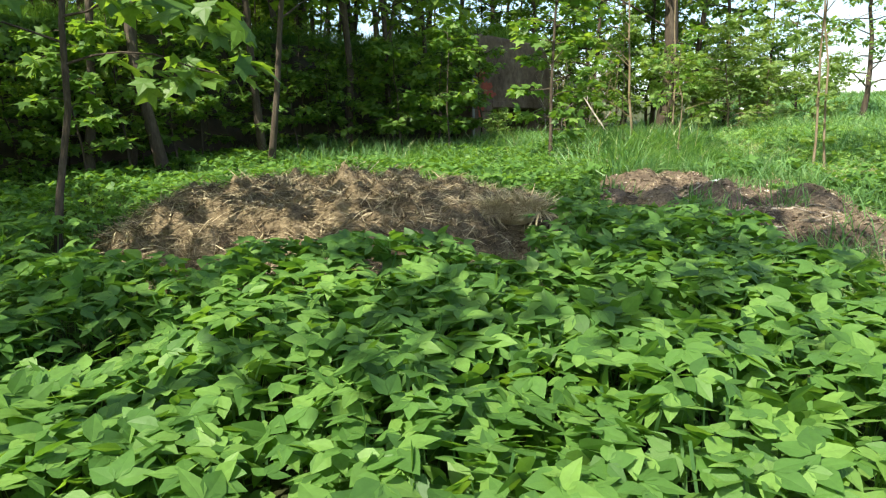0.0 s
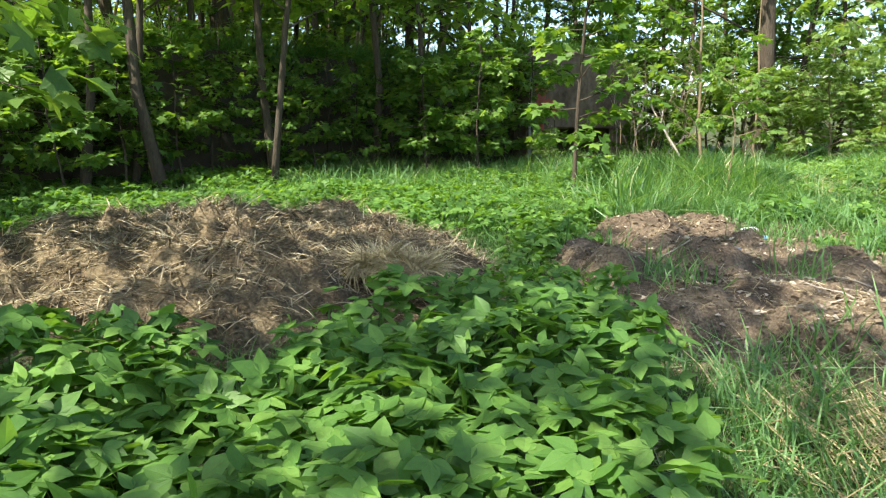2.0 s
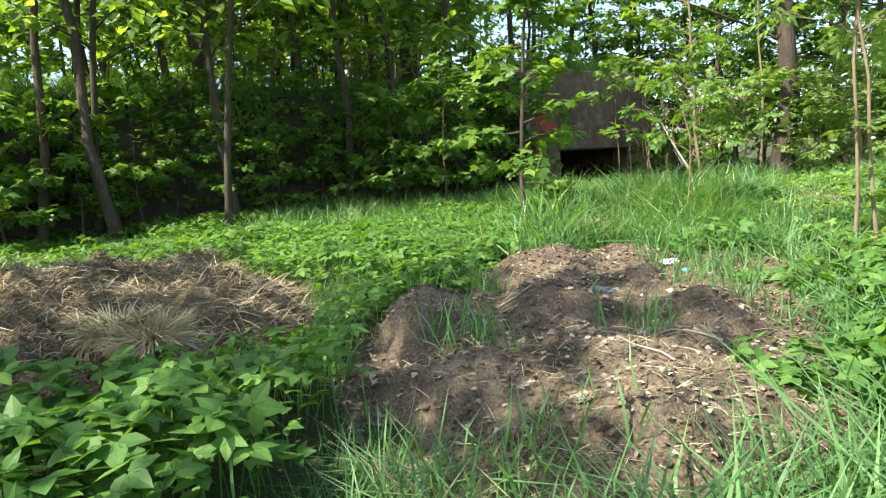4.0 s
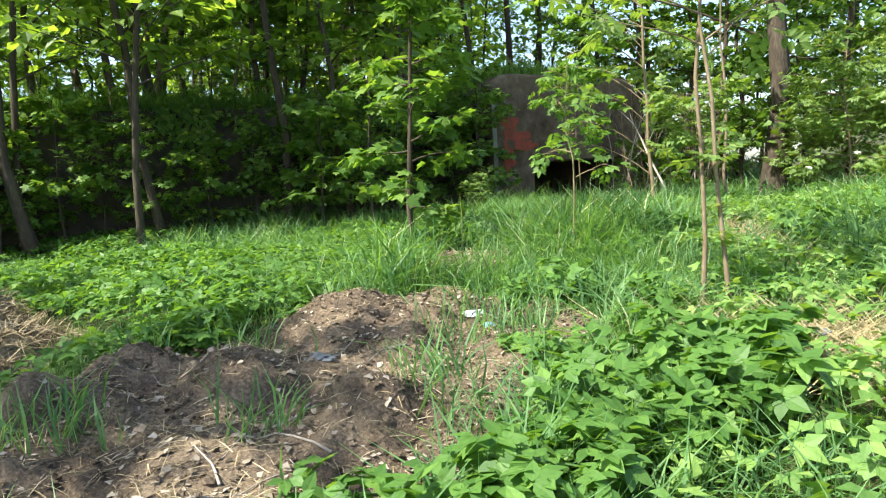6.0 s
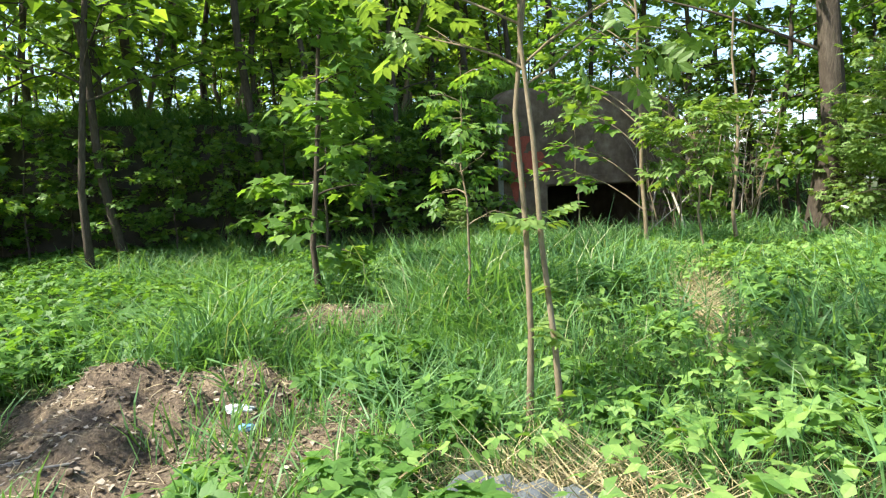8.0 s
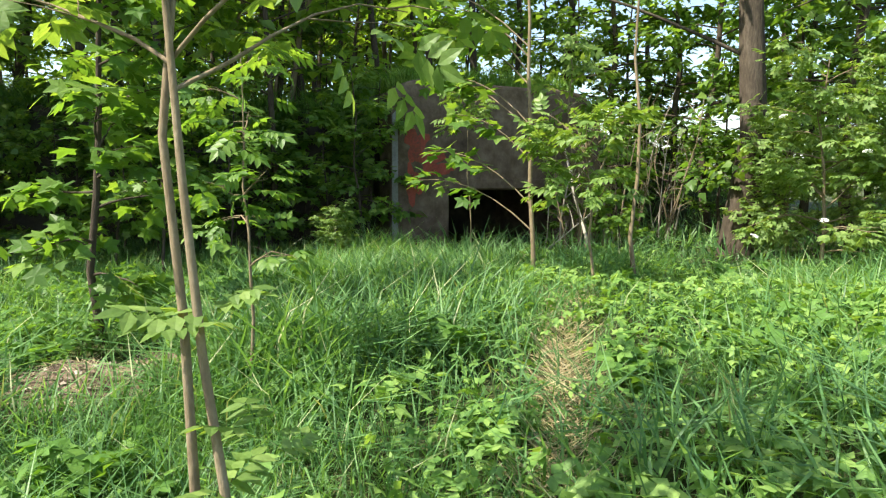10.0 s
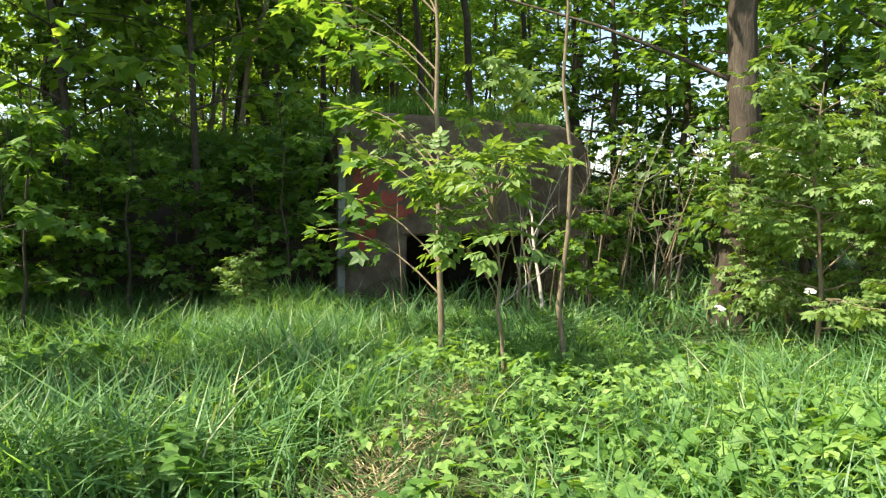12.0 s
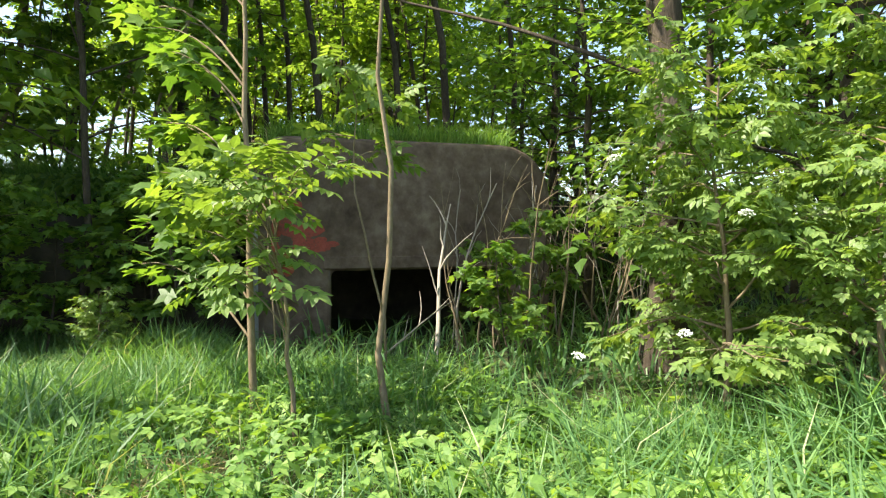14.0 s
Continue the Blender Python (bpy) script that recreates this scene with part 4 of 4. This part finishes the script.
# ---- ground plants ----
def bare(x, y):
    """1 where no plant grows: the heaps, the inside of the bunker and its walls."""
    s, b = (x - CORNER[0]) * FRONT[0] + (y - CORNER[1]) * FRONT[1], (x - CORNER[0]) * BACK[0] + (y - CORNER[1]) * BACK[1]
    ws, wb = (x - WING_START[0]) * WING[0] + (y - WING_START[1]) * WING[1], (x - WING_START[0]) * WING_BACK[0] + (y - WING_START[1]) * WING_BACK[1]
    inside = (s > -0.05) & (s < L + 0.05) & (b > -0.03) & (b < DEPTH + 0.1)
    walls = (ws > -0.2) & (ws < WING_LENGTH + 0.3) & (wb > -0.03) & (wb < 0.55)
    return np.where(inside | walls | (hay_mask(x, y) > 0.1) | (soil_mask(x, y) > 0.12), 1.0, 0.0)


def elder_here(x, y):
    edge_y = 6.1 + 0.25 * np.sin(x * 1.3) - 1.9 * ease(x, 2.1, 3.2) + 1.1 * np.exp(-(((x - 1.75) / 0.55) ** 2)) - 0.8 * np.exp(-(((x - 0.8 - 0.5 * (6 - y)) / 0.22) ** 2))
    fore = ease(edge_y - y, -0.25, 0.25) * (1 - ease(x, 2.7, 3.5)) * (0.22 + 0.78 * ease(y, 2.4, 3.2)) * ease(y + 0.6 * drift(x, y, 47), 0.6, 1.2)
    tongue = (1 - ease(np.abs(x - 1.95) + 0.35 * (drift(x * 2, y * 2, 41) - 0.5), 0.35, 0.65)) * (y < 10.2) * (y > 6)
    shade = ease(-2.5 - x + 0.3 * np.sin(y * 2), 0, 0.6) * (y < 13) * 0.8
    behind = ease(y, 9.7, 10.3) * (1 - ease(y, 13.5, 16)) * ease(2.7 - x, 0, 0.6) * (0.7 + 0.3 * ease(drift(x * 0.8, y * 0.8, 44), 0.25, 0.5))
    far = ease(x, 4.6 - 1.6 * ease(y, 12.5, 14.5), 5.8 - 1.8 * ease(y, 12.5, 14.5)) * (1 - ease(x + drift(x, y, 48), 11, 13)) * ease(y + drift(x, y, 49), 6.5, 8.0) * (1 - ease(y, 18.2, 19.2)) * (0.45 + 0.55 * ease(drift(x * 0.55, y * 0.55, 43), 0.3, 0.5))
    return np.maximum.reduce([fore, tongue, shade, behind, far]) * (1 - 0.85 * dry_place(x, y))


def elder_height(x, y):
    return (0.44 + 0.24 * (drift(x * 0.9, y * 0.9, 45) - 0.5) + 0.18 * (drift(x * 3, y * 3, 46) - 0.5)) * (1 - 0.38 * ease(y, 6.2, 9))


def elder_leaves(rng, x, y):
    n = len(x)
    h = elder_height(x, y) * (1 - 0.55 * rng.random(n) ** 2.2)
    a = rng.uniform(0, 6.28, n)
    along = np.stack([np.cos(a), np.sin(a), rng.normal(-0.15, 0.25, n)], 1)
    normal = np.array([0, 0, 1.0]) + rng.normal(0, 0.42, (n, 3))
    return np.stack([x, y, land(x, y) + h], 1), along, normal


rng = np.random.default_rng(17)
x, y = scatter(rng, 158000, -8, 12.5, 0.6, 19.0, lambda x, y: elder_here(x, y) * (1 - bare(x, y)) * np.where(y < 8, 1.0, 0.75))
pos, along, normal = elder_leaves(rng, x, y)
size = rng.uniform(0.10, 0.19, len(x)) * np.where((y < 7) & (x < 3.2), 1.0, 0.6 + 0.45 * drift(x * 1.1, y * 1.1, 58))
patch = thing("ground_elder", "dense knee-high carpet of fresh green ground elder", "plants")
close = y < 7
# Carpet leaves in the open meadow get the colour that imitates sunlight.
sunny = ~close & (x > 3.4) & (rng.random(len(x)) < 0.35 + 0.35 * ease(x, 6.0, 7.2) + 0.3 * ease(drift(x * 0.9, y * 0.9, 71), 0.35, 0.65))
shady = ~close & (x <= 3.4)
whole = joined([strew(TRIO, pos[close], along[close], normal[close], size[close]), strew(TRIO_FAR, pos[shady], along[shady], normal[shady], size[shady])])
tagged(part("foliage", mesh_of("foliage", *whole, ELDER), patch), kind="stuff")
carpet = thing("weed_carpet", "carpet of broad-leaved meadow weeds, sunlight painted in as bright yellow-green", "plants")
tagged(part("foliage", mesh_of("foliage", *strew(TRIO_FAR, pos[sunny], along[sunny], normal[sunny], size[sunny]), SUN_TINTED_LEAF), carpet), kind="stuff")
pick = rng.permutation(len(x))[:16000]
stalk_top = pos[pick] - np.array([0, 0, 0.01])
stalk_way = np.stack([rng.normal(0, 0.15, len(pick)), rng.normal(0, 0.15, len(pick)), -np.ones(len(pick))], 1)
stalks = strew((STALK[0] * np.array([0.6, 1, 0.3]), STALK[1]), stalk_top, stalk_way, rng.normal(0, 1, (len(pick), 3)), elder_height(stalk_top[:, 0], stalk_top[:, 1]))
tagged(part("stalk_mass", mesh_of("stalk_mass", *stalks, GRASS), patch), kind="stuff")
one_leaf = mesh_of("leaf", *TRIO, ELDER)
x, y = rng.uniform(0.2, 2.4, 300), rng.uniform(3.3, 5.8, 300)
pos, along, normal = elder_leaves(rng, x, y)
for q in range(300):
    yv = Vector(along[q]).normalized()
    xv = yv.cross(Vector(normal[q])).normalized()
    zv = xv.cross(yv)
    m = Matrix((xv, yv, zv)).transposed().to_4x4()
    ob = part("leaf", one_leaf, patch)
    ob.matrix_basis = Matrix.Translation(Vector(pos[q]) + Vector((0, 0, 0.015))) @ m @ Matrix.Scale(rng.uniform(0.12, 0.19), 4)


def blade_shape(bend, wide=0.012):
    z = np.array([0, 0.55, 1.0])
    y = bend * z ** 2.2
    up = z - 0.35 * bend * z ** 2
    w = wide * np.array([0.9, 1, 0])
    v = [(s * w[k], up[k], y[k]) for k in range(2) for s in (-1, 1)] + [(0, up[2], y[2])]
    return np.array(v), np.array([(0, 1, 3), (0, 3, 2), (2, 3, 4)])


BLADES = [blade_shape(0.35, 0.012), blade_shape(0.85, 0.014), blade_shape(1.3, 0.015)]


def grass_here(x, y):
    keep = (1 - bare(x, y)) * (1 - 0.8 * np.minimum(elder_here(x, y), 1) * np.where(y < 8, 1.25, np.where(x < 2.4, 1.0, 0.62)))
    keep = keep * (1 - 0.8 * dry_place(x, y)) * (1 - 0.5 * np.exp(-(((x - 5.0) / 1.3) ** 2 + ((y - 14.8) / 1.3) ** 2)))
    clump = 0.35 + 0.65 * ease(drift(x * 0.9, y * 0.9, 51), 0.25, 0.7)
    return np.clip(keep, 0, 1) * clump


def grass_height(x, y):
    h = 0.17 + 0.15 * ease(y, 8.5, 12) + 0.34 * drift(x * 0.9, y * 0.9, 53) ** 1.4
    tall = np.exp(-(((x - 3.9) / 0.9) ** 2 + ((y - 13.6) / 1.0) ** 2)) + 0.8 * np.exp(-(((x - 2.1) / 0.8) ** 2 + ((y - 12.2) / 0.7) ** 2))
    low = np.exp(-(((x - 5.9) / 0.8) ** 2 + ((y - 10.9) / 0.6) ** 2))
    tall = tall + 0.8 * np.exp(-(((x - 2.55) / 0.45) ** 2 + ((y - 11.45) / 0.5) ** 2))
    short = (1 - ease(x, 1.9, 2.5)) * (1 - ease(y, 12.5, 13.5))
    return (h + 0.3 * tall) * (1 - 0.5 * low) * (1 - 0.35 * short)


def grass_field(rng, count, x0, x1, y0, y1, wide, chance, hscale=1.0):
    x, y = scatter(rng, count, x0, x1, y0, y1, chance)
    out = []
    for k, shape in enumerate(BLADES):
        sel = np.arange(len(x)) % 3 == k
        xx, yy = x[sel], y[sel]
        n = len(xx)
        a = rng.uniform(0, 6.28, n)
        face = np.stack([np.cos(a), np.sin(a), np.zeros(n)], 1)
        up = np.array([0, 0, 1.0]) + rng.normal(0, 0.2, (n, 3)) * np.array([1, 1, 0])
        up[:, 0] += 0.9 * (drift(xx * 2.1, yy * 2.1, 55) - 0.5)
        up[:, 1] += 0.9 * (drift(xx * 2.1, yy * 2.1, 56) - 0.5)
        h = grass_height(xx, yy) * rng.uniform(0.55, 1.25, n) * hscale
        wv = (shape[0] * np.array([wide, 1, 1]), shape[1])
        out.append(strew(wv, np.stack([xx, yy, land(xx, yy) - 0.02], 1), up, face, h))
    return joined(out)


rng = np.random.default_rng(19)
meadow = thing("meadow_grass", "long uncut meadow grass in sun and shade", "grass")
near_grass = grass_field(rng, 270000, -4, 12, 4.5, 19, 0.85, grass_here)
tagged(part("grass_cover", mesh_of("grass_cover", *near_grass, GRASS), meadow), kind="stuff")
side_grass = grass_field(rng, 110000, -16, 28, -10, 32, 2.0, lambda x, y: grass_here(x, y) * np.where((x > -4) & (x < 12) & (y < 19) & (y > 4.5), 0, 1.0))
tagged(part("outer_cover", mesh_of("outer_cover", *side_grass, GRASS), meadow), kind="stuff")
field_grass = grass_field(rng, 30000, 8, 60, 22, 75, 5.0, lambda x, y: ease(x - 0.35 * y, -1, 3), 1.2)
tagged(part("field_cover", mesh_of("field_cover", *field_grass, GRASS), meadow), kind="stuff")
# seed heads that stand over the grass
x, y = scatter(rng, 1500, -3, 11, 9.5, 18.5, lambda x, y: grass_here(x, y) * 0.9)
n = len(x)
a = rng.uniform(0, 6.28, n)
shape = blade_shape(0.7, 0.007)
spikes = strew(shape, np.stack([x, y, land(x, y)], 1), np.array([0, 0, 1.0]) + rng.normal(0, 0.1, (n, 3)), np.stack([np.cos(a), np.sin(a), np.zeros(n)], 1), grass_height(x, y) * rng.uniform(1.1, 1.5, n))
tagged(part("seed_cover", mesh_of("seed_cover", *spikes, PALE_GRASS), meadow), kind="stuff")
# dry bleached grass under the saplings
dry = thing("dry_grass", "flattened bleached dry grass on worn ground", "grass")
x, y = scatter(rng, 90000, 2.5, 7.6, 5.5, 16.8, lambda x, y: dry_place(x, y) ** 1.5 * (1 - bare(x, y)) * 0.8)
n = len(x)
a = rng.uniform(0, 6.28, n)
drys = strew(blade_shape(0.9, 0.009), np.stack([x, y, land(x, y) + 0.01], 1), np.stack([np.cos(a), np.sin(a), rng.uniform(0.02, 0.45, n)], 1), np.stack([-np.sin(a), np.cos(a), rng.normal(0.6, 0.4, n)], 1), rng.uniform(0.12, 0.4, n))
tagged(part("grass_cover", mesh_of("grass_cover", *drys, FRESH_HAY), dry), kind="stuff")
# turf on the bunker's roof
turf = thing("roof_turf", "grass growing on the bunker roof, sunlight painted into its bright blades", "grass")
n = 16000
s, b = rng.uniform(0.3, L - 0.6, n), 0.12 + (DEPTH + 0.2) * rng.random(n)
p = CORNER + s[:, None] * FRONT + b[:, None] * BACK
a = rng.uniform(0, 6.28, n)
blades = strew(blade_shape(0.5, 0.014), np.stack([p[:, 0], p[:, 1], np.full(n, ROOF_Z - 0.06)], 1), np.array([0, 0, 1.0]) + rng.normal(0, 0.2, (n, 3)), np.stack([np.cos(a), np.sin(a), np.zeros(n)], 1), rng.uniform(0.15, 0.55, n))
# Bright leaf colour stands in for sunlight missing on the roof.
tagged(part("grass_cover", mesh_of("grass_cover", *blades, SUN_TINTED_LEAF), turf), kind="stuff")


# grass and trailing growth that hangs over the crest of the wall
fringe = thing("crest_growth", "shaggy grass and trailers hanging over the wall crest", "grass")
n = 9000
s = rng.uniform(-0.2, WING_LENGTH + 0.5, n)
b = rng.uniform(-0.02, 0.9, n)
p = WING_START + s[:, None] * WING + b[:, None] * WING_BACK
out = -WING_BACK[None] * rng.uniform(0.1, 1.0, n)[:, None] + rng.normal(0, 0.3, (n, 2))
hang = strew(blade_shape(-0.9, 0.014), np.stack([p[:, 0], p[:, 1], np.full(n, WING_Z - 0.06) + 0.12 * b], 1), np.concatenate([out * 0.6, rng.uniform(0.1, 1.0, n)[:, None]], 1), np.concatenate([-out, np.full((n, 1), 0.4)], 1), rng.uniform(0.15, 0.5, n))
tagged(part("grass_cover", mesh_of("grass_cover", *hang, GRASS), fringe), kind="stuff")
n = 5200
s = rng.uniform(0, WING_LENGTH, n)
s = s[drift(s * 0.9, s * 0, 61) > 0.42]
n = len(s)
down = rng.random(n) ** 1.6 * (0.25 + 1.0 * drift(s * 1.3, s * 0, 62))
p = WING_START + s[:, None] * WING - rng.uniform(0.02, 0.16, n)[:, None] * WING_BACK
ivy = strew(FAR_LEAF, np.stack([p[:, 0], p[:, 1], WING_Z + 0.05 - down], 1), np.concatenate([-WING_BACK[None] * 0.5 + rng.normal(0, 0.5, (n, 2)), np.full((n, 1), -0.8)], 1), np.concatenate([-WING_BACK[None] + rng.normal(0, 0.4, (n, 2)), np.full((n, 1), 0.6)], 1), rng.uniform(0.07, 0.15, n))
tagged(part("trailing_leaves", mesh_of("trailing_leaves", *ivy, MAPLE), fringe), kind="stuff")
x, y = scatter(rng, 9000, 1.4, 5.2, 6.8, 13.8, lambda x, y: (soil_mask(x, y) > 0.05) * ease(drift(x * 2.2, y * 2.2, 63), 0.5, 0.68))
n = len(x)
a = rng.uniform(0, 6.28, n)
tufts = strew(blade_shape(0.45, 0.016), np.stack([x, y, soil_z(x, y) - 0.01], 1), np.array([0, 0, 1.0]) + rng.normal(0, 0.3, (n, 3)), np.stack([np.cos(a), np.sin(a), np.zeros(n)], 1), rng.uniform(0.1, 0.4, n))
tagged(part("tuft_cover", mesh_of("tuft_cover", *tufts, GRASS), meadow), kind="stuff")


# broad-leaved weeds, each a plant of its own
def weed(seed, height, leaf, count, shape, each=8):
    rng = np.random.default_rng(seed)
    ob = thing("broad_weed", "bushy green weed with broad pointed leaves", "weed", "weeds round the soil heap")
    for q in range(count):
        a = q * 2.4 + rng.normal(0, 0.3)
        tall_q = height * rng.uniform(0.55, 1.0)
        bp, br = limb(rng, (0, 0, -0.03), (0.45 * math.cos(a), 0.45 * math.sin(a), 1), tall_q, 0.006, 0.03, 5, 0.06)
        part("stalk", mesh_of("stalk", *tube(bp, br, 5), GRASS, True), ob)
        at_k = bp[[4, 4, 4, 3, 3, 3, 2, 2]]
        b = a + rng.uniform(0, 6.28, each)
        d = np.stack([np.cos(b), np.sin(b), rng.normal(-0.1, 0.2, each)], 1)
        at_k = at_k + d * 0.05
        part("foliage", mesh_of("foliage", *strew(shape, at_k, d, np.array([0, 0, 1.0]) + rng.normal(0, 0.42, (each, 3)), leaf * rng.uniform(0.7, 1.2, each)), ELDER), ob)
    return ob


weeds = {0: weed(1, 0.5, 0.165, 11, TRIO), 1: weed(2, 0.38, 0.14, 9, TRIO), 2: weed(3, 0.24, 0.085, 6, LOBED)}
spots = []
for q in range(34):
    t = rr.random()
    spots.append((rr.choice((0, 0, 1)), 4.75 + 0.9 * t + rr.uniform(-0.3, 0.35), 8.0 + 2.9 * t + rr.uniform(-0.4, 0.4), rr.uniform(0, 360), rr.uniform(0.8, 1.2), 0, 0))
for q in range(30):
    spots.append((rr.choice((1, 2)), rr.uniform(0.9, 2.6), rr.uniform(9.4, 13), rr.uniform(0, 360), rr.uniform(0.8, 1.2), 0, 0))
for q in range(110):
    spots.append((rr.choice((0, 1, 1, 2)), rr.uniform(3.4, 9.5), rr.uniform(8.2, 17.8), rr.uniform(0, 360), rr.uniform(0.7, 1.15), 0, 0))
for x, y in ((3.9, 9.2), (2.5, 8.6), (3.1, 8.0), (4.2, 10.3), (2.75, 11.5), (3.6, 8.5), (4.5, 7.0), (4.1, 6.6)):
    spots.append((2, x, y, rr.uniform(0, 360), rr.uniform(0.6, 0.9), 0, 0))
trodden = lambda y: np.interp(y, (5.6, 6.8, 8.5, 9.3, 11.0, 12.3, 13.3, 14.4), (4.8, 6.0, 6.85, 7.1, 6.95, 7.5, 7.9, 8.4))
spots = [w for w in spots if abs(w[1] - trodden(w[2])) > 0.5 and hay_mask(np.array(w[1]), np.array(w[2])) < 0.1 and dry_place(np.array(w[1]), np.array(w[2])) < 0.5 and (soil_mask(np.array(w[1]), np.array(w[2])) < 0.45 or w[0] == 2)]
plant_all(weeds, spots)

# white flower heads of the elderberry
bm = bmesh.new()
rb = random.Random(4)
for q in range(60):
    a, r = rb.uniform(0, 6.28), 0.07 * math.sqrt(rb.random())
    bmesh.ops.create_icosphere(bm, subdivisions=1, radius=0.008, matrix=Matrix.Translation((r * math.cos(a), r * math.sin(a), 0.015 * rb.random() - r * r * 3)))
flower = bpy.data.meshes.new("flower_head")
bm.to_mesh(flower)
bm.free()
flower.materials.append(BLOSSOM)
for q, (x, y, z) in enumerate(((6.75, 18.45, 0.75), (6.1, 18.3, 0.62), (8.3, 18.6, 0.9), (7.1, 18.5, 1.45), (6.3, 18.4, 1.9), (8.8, 18.9, 1.3))):
    ob = new("flower_head", flower)
    ob.matrix_world = pose(x, y, float(land(x, y)) + z, 25, 0, 60 * q) @ Matrix.Scale(0.65, 4)
    tagged(ob, "flat white flower head on the elderberry bush", "flower", "elderberry flowers")
